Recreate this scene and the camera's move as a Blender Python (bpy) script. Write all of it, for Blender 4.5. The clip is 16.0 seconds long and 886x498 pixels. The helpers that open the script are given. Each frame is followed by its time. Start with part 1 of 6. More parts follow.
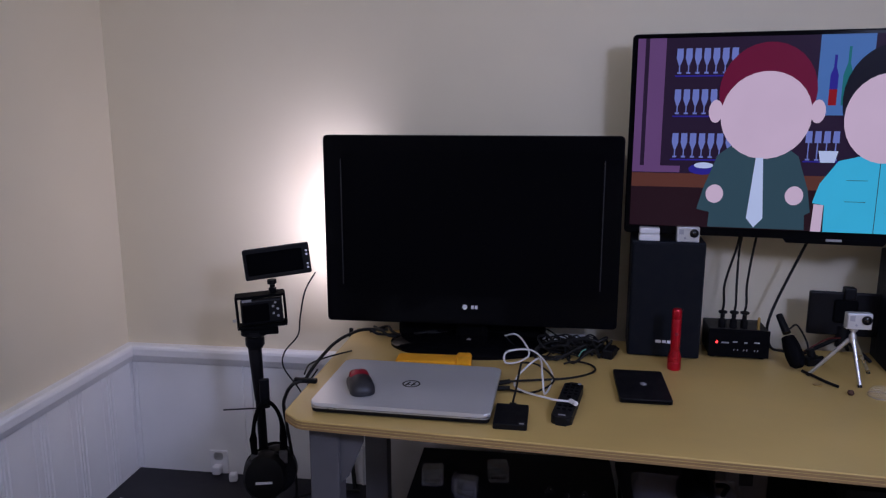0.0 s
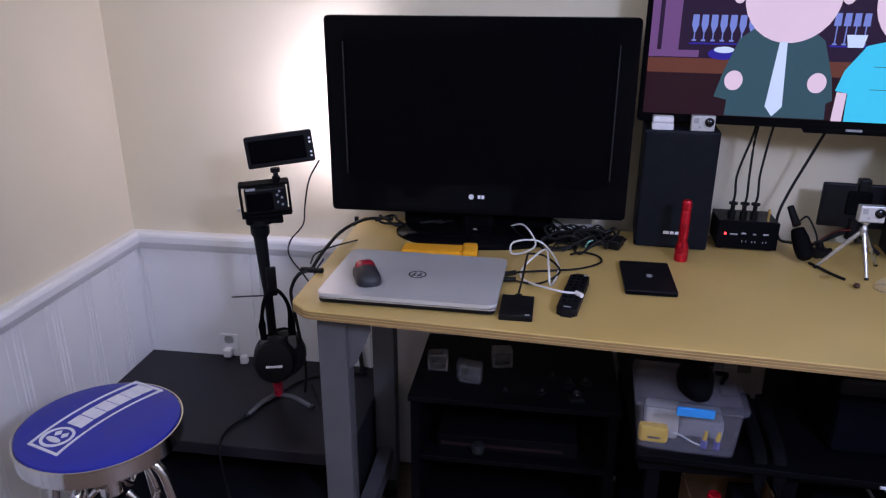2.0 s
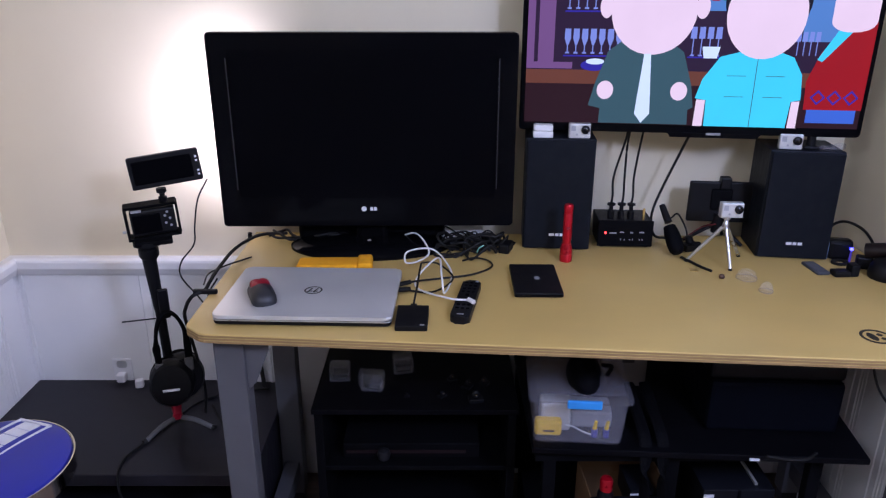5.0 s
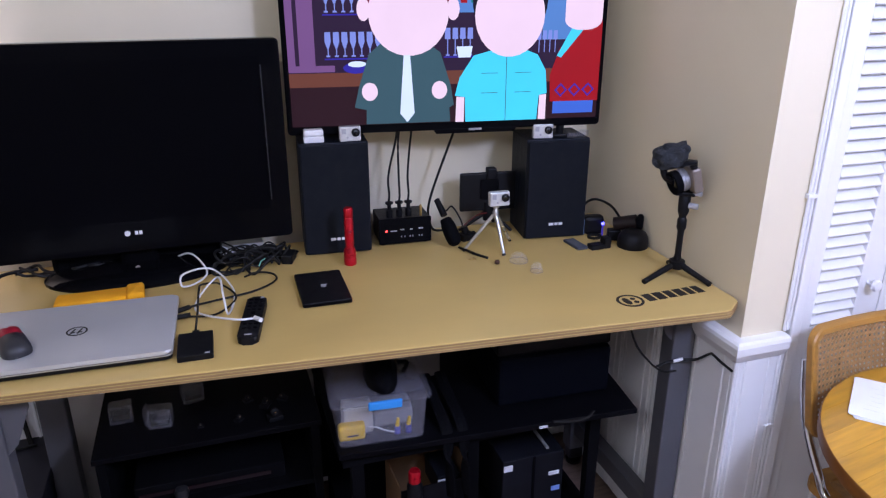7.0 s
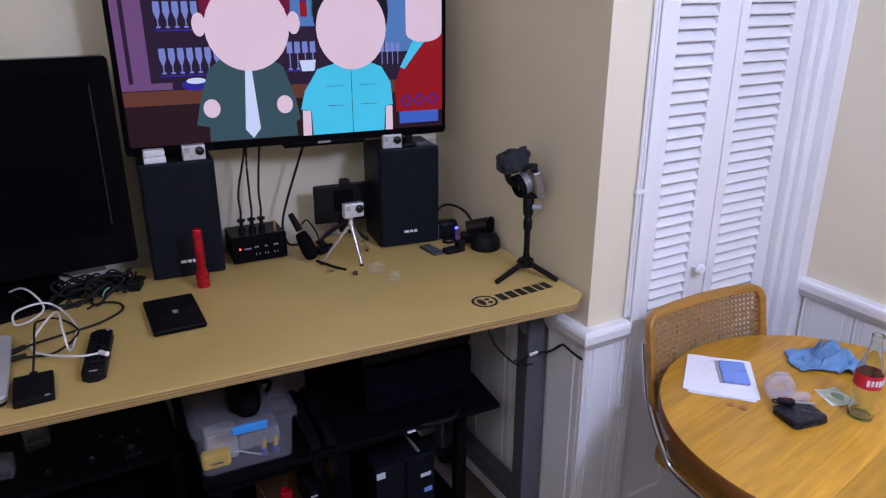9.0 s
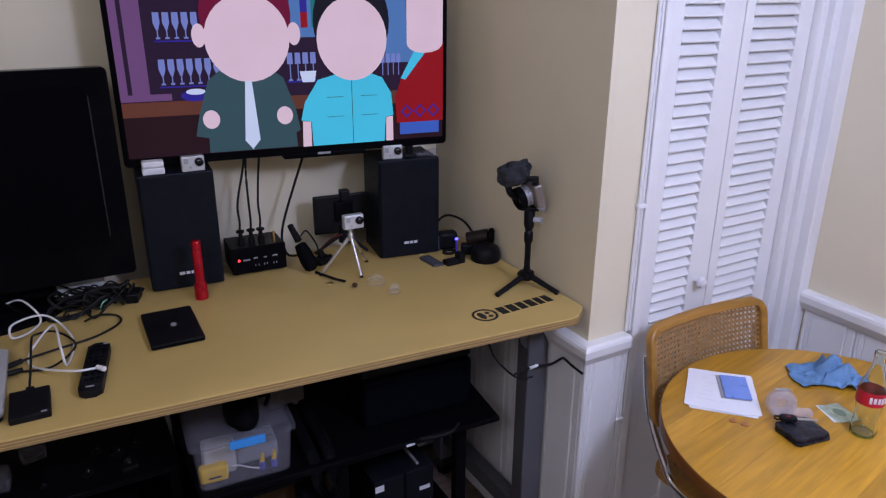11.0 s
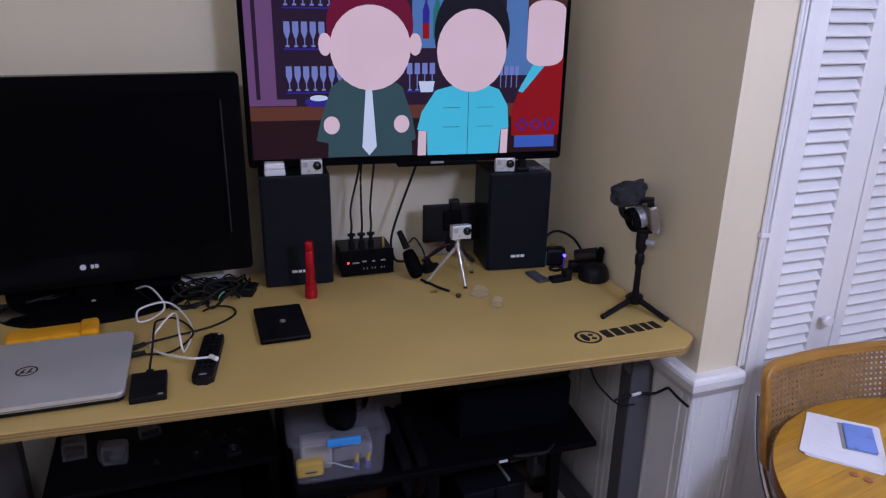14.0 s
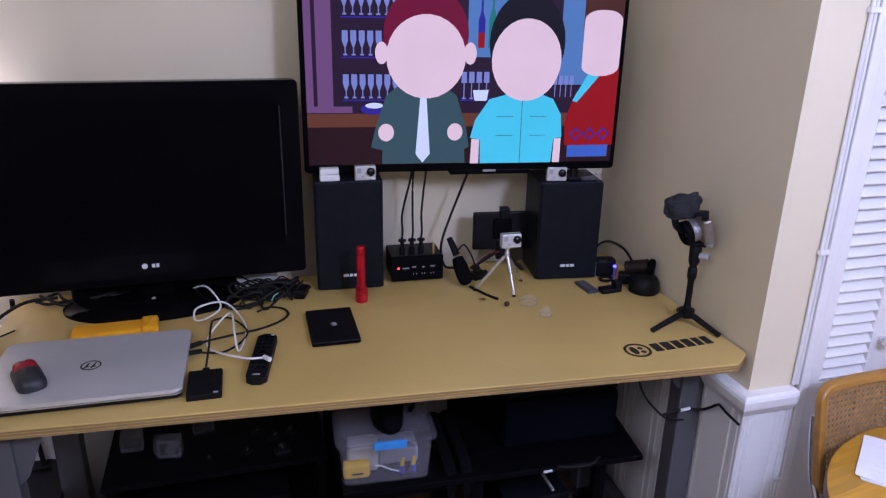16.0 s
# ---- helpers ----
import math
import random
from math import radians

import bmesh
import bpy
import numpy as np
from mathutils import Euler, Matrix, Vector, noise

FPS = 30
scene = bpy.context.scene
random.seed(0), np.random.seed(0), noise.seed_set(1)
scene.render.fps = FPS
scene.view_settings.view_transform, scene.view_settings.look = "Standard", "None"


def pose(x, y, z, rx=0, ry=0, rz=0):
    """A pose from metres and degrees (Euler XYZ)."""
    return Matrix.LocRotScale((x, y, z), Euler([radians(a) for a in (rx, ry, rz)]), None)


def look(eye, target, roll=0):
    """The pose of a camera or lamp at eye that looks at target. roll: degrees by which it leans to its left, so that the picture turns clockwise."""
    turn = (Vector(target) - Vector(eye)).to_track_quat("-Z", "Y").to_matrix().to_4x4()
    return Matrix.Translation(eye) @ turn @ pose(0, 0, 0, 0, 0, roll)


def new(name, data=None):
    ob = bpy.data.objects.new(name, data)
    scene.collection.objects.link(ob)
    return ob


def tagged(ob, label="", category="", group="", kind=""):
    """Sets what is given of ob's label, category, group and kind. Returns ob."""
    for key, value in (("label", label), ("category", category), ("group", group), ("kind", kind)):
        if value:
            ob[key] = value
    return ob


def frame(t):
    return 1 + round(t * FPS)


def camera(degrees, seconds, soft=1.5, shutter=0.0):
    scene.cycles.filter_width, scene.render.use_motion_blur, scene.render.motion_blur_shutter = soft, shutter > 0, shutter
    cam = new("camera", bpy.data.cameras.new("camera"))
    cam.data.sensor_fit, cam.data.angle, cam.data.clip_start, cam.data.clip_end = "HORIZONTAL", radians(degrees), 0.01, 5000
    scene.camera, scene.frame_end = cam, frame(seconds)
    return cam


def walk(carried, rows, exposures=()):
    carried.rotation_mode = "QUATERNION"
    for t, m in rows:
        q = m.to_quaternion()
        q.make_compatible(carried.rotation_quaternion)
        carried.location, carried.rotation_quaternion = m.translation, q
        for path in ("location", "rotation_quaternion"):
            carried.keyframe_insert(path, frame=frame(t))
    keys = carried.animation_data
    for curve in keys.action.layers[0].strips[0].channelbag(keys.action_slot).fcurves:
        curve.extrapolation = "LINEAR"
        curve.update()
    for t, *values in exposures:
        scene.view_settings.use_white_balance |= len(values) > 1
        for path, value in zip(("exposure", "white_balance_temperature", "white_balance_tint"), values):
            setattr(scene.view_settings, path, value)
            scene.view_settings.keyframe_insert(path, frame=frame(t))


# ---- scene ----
cam = camera(63.51, 16.0, soft=1.25)
PATH = [
    (0.0, pose(-0.0000, -0.0000, 1.6133, 79.173, -0.042, 7.719)),
    (0.5, pose(-0.0042, 0.0136, 1.6153, 77.762, -0.180, 7.905)),
    (1.0, pose(-0.0095, 0.0243, 1.6125, 72.118, -0.242, 8.106)),
    (1.5, pose(-0.0040, 0.0295, 1.6131, 70.025, -0.241, 8.337)),
    (2.0, pose(-0.0099, 0.0330, 1.6261, 69.751, -0.215, 8.127)),
    (2.5, pose(-0.0137, 0.0230, 1.6295, 69.965, -0.372, 8.104)),
    (3.0, pose(-0.0146, 0.0113, 1.6348, 70.020, -0.407, 8.240)),
    (3.2, pose(-0.0146, 0.0113, 1.6348, 70.020, -0.407, 8.300)),
    (5.3, pose(0.0174, 0.0087, 1.6790, 69.398, -0.117, -2.818)),
    (5.5, pose(0.0174, 0.0087, 1.6790, 69.368, -0.117, -4.718)),
    (6.0, pose(0.0215, 0.0261, 1.6869, 69.313, -0.071, -9.514)),
    (6.5, pose(0.0168, 0.0348, 1.6891, 69.213, -0.249, -14.084)),
    (7.0, pose(0.0291, 0.0265, 1.6980, 69.143, -0.035, -18.221)),
    (7.5, pose(0.0354, 0.0197, 1.7099, 69.024, -0.035, -22.220)),
    (8.0, pose(0.0448, 0.0072, 1.7177, 69.134, 0.022, -26.362)),
    (8.5, pose(0.0514, -0.0034, 1.7098, 69.419, -0.009, -29.357)),
    (9.0, pose(0.0517, 0.0002, 1.7235, 69.430, -0.082, -29.472)),
    (9.5, pose(0.0561, 0.0061, 1.7320, 69.451, -0.138, -29.457)),
    (12.0, pose(0.0604, 0.0229, 1.7499, 69.859, -0.358, -29.492)),
    (12.5, pose(0.0694, 0.0183, 1.7449, 69.988, -0.229, -29.392)),
    (13.0, pose(0.0594, 0.0274, 1.7513, 69.988, -0.640, -27.567)),
    (13.5, pose(0.0601, 0.0341, 1.7537, 70.000, -0.823, -23.835)),
    (14.0, pose(0.0715, 0.0303, 1.7577, 70.084, -0.958, -19.981)),
    (14.5, pose(0.0805, 0.0177, 1.7591, 70.251, -0.999, -16.391)),
    (15.0, pose(0.0737, 0.0197, 1.7648, 70.162, -1.055, -15.841)),
    (15.5, pose(0.0632, 0.0260, 1.7727, 70.148, -1.053, -15.910)),
    (16.0, pose(0.0578, 0.0271, 1.7769, 70.162, -1.097, -16.033)),
]
EXPOSURES = [(0.0, -0.75, 5800, 14), (0.5, -0.66, 5800, 14), (1.5, -0.28, 5850, 13), (2.5, 0.0, 5800, 12), (5.5, 0.17, 5750, 11), (6.5, 0.27, 5850, 11), (7.5, 0.2, 6000, 11), (8.5, -0.06, 6100, 11), (9.5, -0.34, 6200, 11), (12.5, -0.44, 6200, 12), (13.5, -0.55, 6200, 12), (14.5, -0.4, 6100, 14), (15.0, -0.25, 6000, 15), (16.0, -0.15, 6000, 15)]
walk(cam, PATH, EXPOSURES)

# ---- light ----
world = bpy.data.worlds.new("world")
scene.world = world
world.use_nodes = True
world.node_tree.nodes["Background"].inputs[0].default_value = (0.75, 0.82, 1.0, 1)
world.node_tree.nodes["Background"].inputs[1].default_value = 0.02


def lamp(name, kind, power, colour, m, size=0.3, size_y=None):
    d = bpy.data.lights.new(name, kind)
    d.energy, d.color = power, colour
    if kind == "AREA":
        d.shape, d.size, d.size_y = "RECTANGLE", size, size_y or size
    else:
        d.shadow_soft_size = size
    ob = new(name, d)
    ob.matrix_world = m
    return ob


# Unseen fill lamp added at upper left to brighten the stub wall.
SIDE_LIGHT = lamp("side_fill_light", "AREA", 15, (0.95, 0.94, 1.06), look((-0.65, -0.15, 2.4), (1.25, 1.75, 1.45)), 0.8, 0.6)
CEILING_LIGHT = lamp("ceiling_lamp_bulb", "POINT", 67, (0.855, 0.93, 1.44), pose(1.16, -0.3, 2.2), 0.16)
GLOW_LIGHT = lamp("wall_glow_lamp", "AREA", 3.0, (1.0, 0.88, 1.06), look((-0.59, 2.016, 1.31), (-0.73, 2.176, 1.34)), 0.04, 0.42)


# ---- materials ----
def mat(name, col, rough=0.5, metal=0.0, var=0.12, scale=18.0, bump=0.05, bscale=220.0, stretch=(1, 1, 1), emit=0.0, trans=0.0, coat=0.0, ior=1.45, rnd=0.0, alpha=1.0, spec=0.5):
    m = bpy.data.materials.new(name)
    m.use_nodes = True
    t = m.node_tree
    n, l = t.nodes, t.links
    p = n["Principled BSDF"]
    p.inputs["Roughness"].default_value = rough
    p.inputs["Metallic"].default_value = metal
    p.inputs["Transmission Weight"].default_value = trans
    p.inputs["Coat Weight"].default_value = coat
    p.inputs["IOR"].default_value = ior
    p.inputs["Alpha"].default_value = alpha
    p.inputs["Specular IOR Level"].default_value = spec
    co = n.new("ShaderNodeTexCoord")
    mp = n.new("ShaderNodeMapping")
    mp.inputs["Scale"].default_value = stretch
    l.new(co.outputs["Object"], mp.inputs["Vector"])
    vec = mp.outputs["Vector"]
    if rnd:
        oi = n.new("ShaderNodeObjectInfo")
        va = n.new("ShaderNodeVectorMath")
        va.operation = "MULTIPLY_ADD"
        va.inputs[1].default_value = (7.0, 13.0, 5.0)
        l.new(oi.outputs["Random"], va.inputs[0])
        l.new(vec, va.inputs[2])
        vec = va.outputs[0]
    big = n.new("ShaderNodeTexNoise")
    big.inputs["Scale"].default_value = scale
    big.inputs["Detail"].default_value = 5
    l.new(vec, big.inputs["Vector"])
    ramp = n.new("ShaderNodeMapRange")
    ramp.inputs[1].default_value, ramp.inputs[2].default_value = 0.3, 0.7
    ramp.inputs[3].default_value, ramp.inputs[4].default_value = 1 - var, 1 + var
    l.new(big.outputs["Fac"], ramp.inputs[0])
    val = ramp.outputs[0]
    if rnd:
        mr = n.new("ShaderNodeMapRange")
        mr.inputs[3].default_value, mr.inputs[4].default_value = 1 - rnd, 1 + rnd
        l.new(oi.outputs["Random"], mr.inputs[0])
        mm = n.new("ShaderNodeMath")
        mm.operation = "MULTIPLY"
        l.new(val, mm.inputs[0])
        l.new(mr.outputs[0], mm.inputs[1])
        val = mm.outputs[0]
    mul = n.new("ShaderNodeVectorMath")
    mul.operation = "SCALE"
    mul.inputs[0].default_value = col
    l.new(val, mul.inputs["Scale"])
    l.new(mul.outputs[0], p.inputs["Base Color"])
    if emit:
        l.new(mul.outputs[0], p.inputs["Emission Color"])
        l.remove(p.inputs["Base Color"].links[0])
        p.inputs["Base Color"].default_value = (0.01, 0.01, 0.012, 1)
        p.inputs["Emission Strength"].default_value = emit
    if bump:
        fine = n.new("ShaderNodeTexNoise")
        fine.inputs["Scale"].default_value = bscale
        l.new(vec, fine.inputs["Vector"])
        bp = n.new("ShaderNodeBump")
        bp.inputs["Strength"].default_value = bump
        bp.inputs["Distance"].default_value = 0.002
        l.new(fine.outputs["Fac"], bp.inputs["Height"])
        l.new(bp.outputs[0], p.inputs["Normal"])
        rr = n.new("ShaderNodeMapRange")
        rr.inputs[1].default_value, rr.inputs[2].default_value = 0.3, 0.7
        rr.inputs[3].default_value, rr.inputs[4].default_value = rough * 0.85, min(1.0, rough * 1.15)
        l.new(big.outputs["Fac"], rr.inputs[0])
        l.new(rr.outputs[0], p.inputs["Roughness"])
    return m


WALL = mat("cream_paint", (0.74, 0.66, 0.48), 0.6, var=0.025, scale=2.5, bump=0.07, bscale=160)
CEIL = mat("ceiling_paint", (0.8, 0.79, 0.76), 0.8, var=0.02, scale=2, bump=0.2, bscale=120)
TRIM = mat("white_trim_paint", (0.8, 0.79, 0.775), 0.35, var=0.03, scale=5, bump=0.12, bscale=60)
FLOOR = mat("floor_boards", (0.16, 0.11, 0.08), 0.35, var=0.3, scale=9, bump=0.2, bscale=90, stretch=(1, 8, 1), rnd=0.2)
PLY = mat("birch_ply", (0.545, 0.385, 0.127), 0.38, var=0.08, scale=2.6, bump=0.06, bscale=80, stretch=(1, 1.8, 1), coat=0.15)
PLYEDGE = mat("ply_edge", (0.3, 0.19, 0.075), 0.6, var=0.17, scale=14, bump=0.3, bscale=60, stretch=(0.3, 0.3, 22))
GREY = mat("grey_powder_coat", (0.09, 0.088, 0.096), 0.5, var=0.08, scale=12, bump=0.15, bscale=500)
DARKSTEEL = mat("dark_steel", (0.02, 0.02, 0.024), 0.4, metal=0.3, var=0.2, scale=12)
BLACKGLOSS = mat("piano_black", (0.003, 0.003, 0.004), 0.12, var=0.1, scale=5, bump=0, spec=0.06)
SCREEN_OFF = mat("dark_screen", (0.002, 0.002, 0.003), 0.25, var=0.1, scale=3, bump=0, spec=0.04)
BLACK = mat("black_plastic", (0.0055, 0.0055, 0.007), 0.45, var=0.2, scale=30, bump=0.15, bscale=700, spec=0.2)
BLACKMATTE = mat("matte_black", (0.003, 0.003, 0.004), 0.75, var=0.25, scale=14, bump=0.3, bscale=300, spec=0.06)
BLACKWOOD = mat("black_ash", (0.007, 0.0092, 0.0155), 0.5, spec=0.22, var=0.25, scale=20, bump=0.25, bscale=160, stretch=(6, 6, 1))
BENCH = mat("black_laminate", (0.003, 0.003, 0.0042), 0.42, spec=0.07, var=0.25, scale=8, bump=0.15, bscale=120, stretch=(1, 5, 1))
LOWBENCH = mat("charcoal_laminate", (0.015, 0.014, 0.019), 0.4, spec=0.25, var=0.2, scale=8, bump=0.15, bscale=120, stretch=(1, 5, 1))
RUBBER = mat("cable_rubber", (0.009, 0.0085, 0.0085), 0.55, var=0.2, scale=40, spec=0.25)
WHITEPL = mat("white_plastic", (0.78, 0.77, 0.78), 0.35, var=0.04, scale=30)
SILVER = mat("laptop_silver", (0.64, 0.64, 0.65), 0.38, metal=0.45, var=0.05, scale=6, bump=0.1, bscale=900)
CAMSILVER = mat("camera_silver", (0.55, 0.55, 0.55), 0.35, metal=0.5, var=0.06, scale=40)
CHROME = mat("chrome", (0.72, 0.71, 0.7), 0.12, metal=1.0, var=0.06, scale=12, bump=0.02)
ALU = mat("brushed_aluminium", (0.6, 0.6, 0.61), 0.3, metal=0.9, var=0.08, scale=40)
RED = mat("red_anodised", (0.42, 0.003, 0.014), 0.3, metal=0.35, var=0.15, scale=30)
REDPL = mat("red_plastic", (0.28, 0.008, 0.025), 0.3, var=0.1, scale=30)
BLUE = mat("blue_vinyl", (0.022, 0.028, 0.32), 0.42, var=0.08, scale=12, bump=0.25, bscale=350)
INK = mat("black_ink", (0.015, 0.012, 0.01), 0.6, var=0.2, scale=60)
WHITEINK = mat("white_print", (0.75, 0.75, 0.8), 0.5, var=0.06, scale=50)
GREYINK = mat("grey_print", (0.33, 0.33, 0.35), 0.4, var=0.06, scale=50)
YELLOW = mat("yellow_felt", (0.8, 0.36, 0.005), 0.9, var=0.1, scale=25, bump=0.6, bscale=500)
YELLOWPL = mat("yellow_plastic", (0.85, 0.55, 0.01), 0.4, var=0.08, scale=25)
BLUEPL = mat("blue_latch", (0.05, 0.3, 0.75), 0.35, var=0.05, scale=25)
CLEARPL = mat("cloudy_plastic", (0.36, 0.35, 0.42), 0.25, var=0.05, scale=12, alpha=0.15)
GLASS = mat("clear_glass", (0.92, 0.97, 0.94), 0.03, trans=1.0, ior=1.45, var=0.0, bump=0)
THINGLASS = mat("clear_plastic", (0.92, 0.92, 0.9), 0.08, alpha=0.09, var=0.0, bump=0, coat=0.6)
OAK = mat("honey_oak", (0.53, 0.265, 0.02), 0.36, var=0.2, scale=6, bump=0.15, bscale=70, stretch=(1.0, 11, 1), rnd=0.2, coat=0.25)
CHAIRWOOD = mat("chair_wood", (0.38, 0.185, 0.032), 0.38, var=0.18, scale=9, bump=0.12, bscale=80, stretch=(1, 5, 5))
CANE = mat("woven_cane", (0.36, 0.2, 0.07), 0.5, var=0.25, scale=60, bump=0.3, bscale=500)
PAPER = mat("paper", (0.84, 0.84, 0.87), 0.8, var=0.02, scale=12)
BLUECARD = mat("blue_card", (0.2, 0.32, 0.74), 0.3, var=0.06, scale=20)
TOWEL = mat("blue_microfibre", (0.15, 0.29, 0.5), 0.95, var=0.22, scale=30, bump=0.9, bscale=420)
LEATHER = mat("black_leather", (0.009, 0.009, 0.017), 0.27, var=0.2, scale=40, bump=0.5, bscale=420)
BILL = mat("green_paper", (0.5, 0.58, 0.46), 0.8, var=0.25, scale=60)
COPPER = mat("copper_coin", (0.5, 0.2, 0.1), 0.35, metal=0.8, var=0.15, scale=60)
BRASS = mat("brass", (0.6, 0.42, 0.15), 0.3, metal=0.9, var=0.15, scale=60)
LABELRED = mat("red_label", (0.5, 0.01, 0.03), 0.45, var=0.05, scale=60)
FLUFF = mat("grey_foam_fur", (0.022, 0.024, 0.028), 1.0, var=0.5, scale=60, bump=1.0, bscale=260)
LENS = mat("lens_glass", (0.004, 0.004, 0.008), 0.05, var=0, bump=0, coat=0.5)
CARD = mat("cardboard", (0.2, 0.11, 0.05), 0.8, var=0.12, scale=20)
LEDRED = mat("red_led", (1.0, 0.03, 0.03), 0.4, emit=6.0, bump=0, var=0)
LEDBLUE = mat("blue_led", (0.06, 0.05, 1.0), 0.4, emit=10.0, bump=0, var=0)
DARKBOX = mat("dark_carton", (0.007, 0.0075, 0.011), 0.5, spec=0.15, var=0.3, scale=16)


GRILLE = mat("speaker_cloth", (0.005, 0.0065, 0.0105), 0.85, spec=0.25, var=0.15, scale=30, bump=0.5, bscale=900)
FACEPLATE = mat("pale_grey_plate", (0.55, 0.54, 0.52), 0.4, var=0.05, scale=40)


# ---- mesh helpers ----
def B():
    return bmesh.new()


def part(name, bm, material, parent=None, label="", smooth=False):
    me = bpy.data.meshes.new(name)
    bmesh.ops.recalc_face_normals(bm, faces=bm.faces)
    bm.to_mesh(me)
    bm.free()
    me.materials.append(material)
    if smooth:
        me.shade_smooth()
        me.set_sharp_from_angle(angle=radians(38))
    ob = new(name, me)
    if parent:
        ob.parent = parent
    if label:
        ob["label"] = label
    return ob


def thing(name, m, label, category, group="", kind=""):
    ob = new(name)
    ob.empty_display_size = 0.05
    ob.matrix_world = m
    return tagged(ob, label, category, group, kind)


def box(bm, x0, y0, z0, x1, y1, z1, bev=0.0, m=None, seg=2):
    v = [bm.verts.new((x, y, z)) for x in (x0, x1) for y in (y0, y1) for z in (z0, z1)]
    fs = [bm.faces.new([v[i] for i in q]) for q in ((0, 1, 3, 2), (4, 6, 7, 5), (0, 4, 5, 1), (2, 3, 7, 6), (0, 2, 6, 4), (1, 5, 7, 3))]
    if m:
        bmesh.ops.transform(bm, matrix=m, verts=v)
    if bev:
        es = list({e for f in fs for e in f.edges})
        bmesh.ops.bevel(bm, geom=es, offset=bev, segments=seg, affect="EDGES", profile=0.5)
    return bm


def prism(bm, pts, z0, z1, bev=0.0, m=None, seg=2):
    a = [bm.verts.new((x, y, z0)) for x, y in pts]
    b = [bm.verts.new((x, y, z1)) for x, y in pts]
    n = len(pts)
    fs = [bm.faces.new(a[::-1]), bm.faces.new(b)]
    side = [bm.faces.new((a[i], a[(i + 1) % n], b[(i + 1) % n], b[i])) for i in range(n)]
    if m:
        bmesh.ops.transform(bm, matrix=m, verts=a + b)
    if bev:
        es = list({e for f in fs for e in f.edges})
        bmesh.ops.bevel(bm, geom=es, offset=bev, segments=seg, affect="EDGES", profile=0.5)
    return bm


def lathe(bm, prof, seg=24, m=None, cap=True):
    rings = []
    for r, z in prof:
        rings.append([bm.verts.new((r * math.cos(2 * math.pi * i / seg), r * math.sin(2 * math.pi * i / seg), z)) for i in range(seg)])
    for a, b in zip(rings, rings[1:]):
        for i in range(seg):
            bm.faces.new((a[i], a[(i + 1) % seg], b[(i + 1) % seg], b[i]))
    if cap:
        bm.faces.new(rings[0][::-1])
        bm.faces.new(rings[-1])
    if m:
        bmesh.ops.transform(bm, matrix=m, verts=[v for r in rings for v in r])
    return bm


def along(p0, p1):
    d = Vector(p1) - Vector(p0)
    return Matrix.Translation(p0) @ d.to_track_quat("Z", "Y").to_matrix().to_4x4(), d.length


def rod(bm, p0, p1, r0, r1=None, seg=14):
    m, n = along(p0, p1)
    return lathe(bm, [(r0, 0), (r1 or r0, n)], seg, m)


def spline(pts, n=8):
    p = [Vector(q) for q in pts]
    p = [p[0] * 2 - p[1]] + p + [p[-1] * 2 - p[-2]]
    out = []
    for i in range(1, len(p) - 2):
        for k in range(n):
            t = k / n
            a, b, c, d = p[i - 1:i + 3]
            out.append(0.5 * (2 * b + (c - a) * t + (2 * a - 5 * b + 4 * c - d) * t * t + (3 * b - a - 3 * c + d) * t ** 3))
    return out + [p[-2]]


def tube(bm, pts, r, seg=8, n=8, flat=1.0):
    c = spline(pts, n) if n > 1 else [Vector(q) for q in pts]
    up = Vector((0.013, 0.021, 1))
    rings = []
    for i, q in enumerate(c):
        d = (c[min(i + 1, len(c) - 1)] - c[max(i - 1, 0)]).normalized()
        s = d.cross(up)
        if s.length < 0.05:
            s = d.cross(Vector((1, 0.1, 0)))
        s.normalize()
        u = s.cross(d)
        rings.append([bm.verts.new(q + s * (r * math.cos(a)) + u * (r * flat * math.sin(a))) for a in (2 * math.pi * k / seg for k in range(seg))])
    for a, b in zip(rings, rings[1:]):
        for i in range(seg):
            bm.faces.new((a[i], a[(i + 1) % seg], b[(i + 1) % seg], b[i]))
    bm.faces.new(rings[0][::-1])
    bm.faces.new(rings[-1])
    return bm


def rrect(w, h, r, n=4):
    """Outline of a rectangle w x h with rounded corners, about the origin."""
    out = []
    for cx, cy, a0 in ((w / 2 - r, h / 2 - r, 0), (-w / 2 + r, h / 2 - r, 90), (-w / 2 + r, -h / 2 + r, 180), (w / 2 - r, -h / 2 + r, 270)):
        for k in range(n + 1):
            a = radians(a0 + 90 * k / n)
            out.append((cx + r * math.cos(a), cy + r * math.sin(a)))
    return out


def oval(w, h, n=28, cx=0, cy=0):
    return [(cx + w / 2 * math.cos(2 * math.pi * i / n), cy + h / 2 * math.sin(2 * math.pi * i / n)) for i in range(n)]


def ringplate(bm, outer, inner, z0, z1, m=None):
    n = len(outer)
    q = [[bm.verts.new((x, y, z)) for x, y in o] for o, z in ((outer, z0), (outer, z1), (inner, z1), (inner, z0))]
    for a, b in zip(q, q[1:] + q[:1]):
        for i in range(n):
            bm.faces.new((a[i], a[(i + 1) % n], b[(i + 1) % n], b[i]))
    if m:
        bmesh.ops.transform(bm, matrix=m, verts=[v for r in q for v in r])
    return bm


UP = pose(0, 0, 0, 90)  # turns a plate's outline upright, facing -y
ID = Matrix()

# ---- structure ----
XL, YB, XS, YS, XR, YN, ZC = -1.378, 2.176, 1.252, 1.325, 2.1, -2.9, 2.5
DOOR0, DOOR1, DTOP = 1.43, 1.99, 2.05


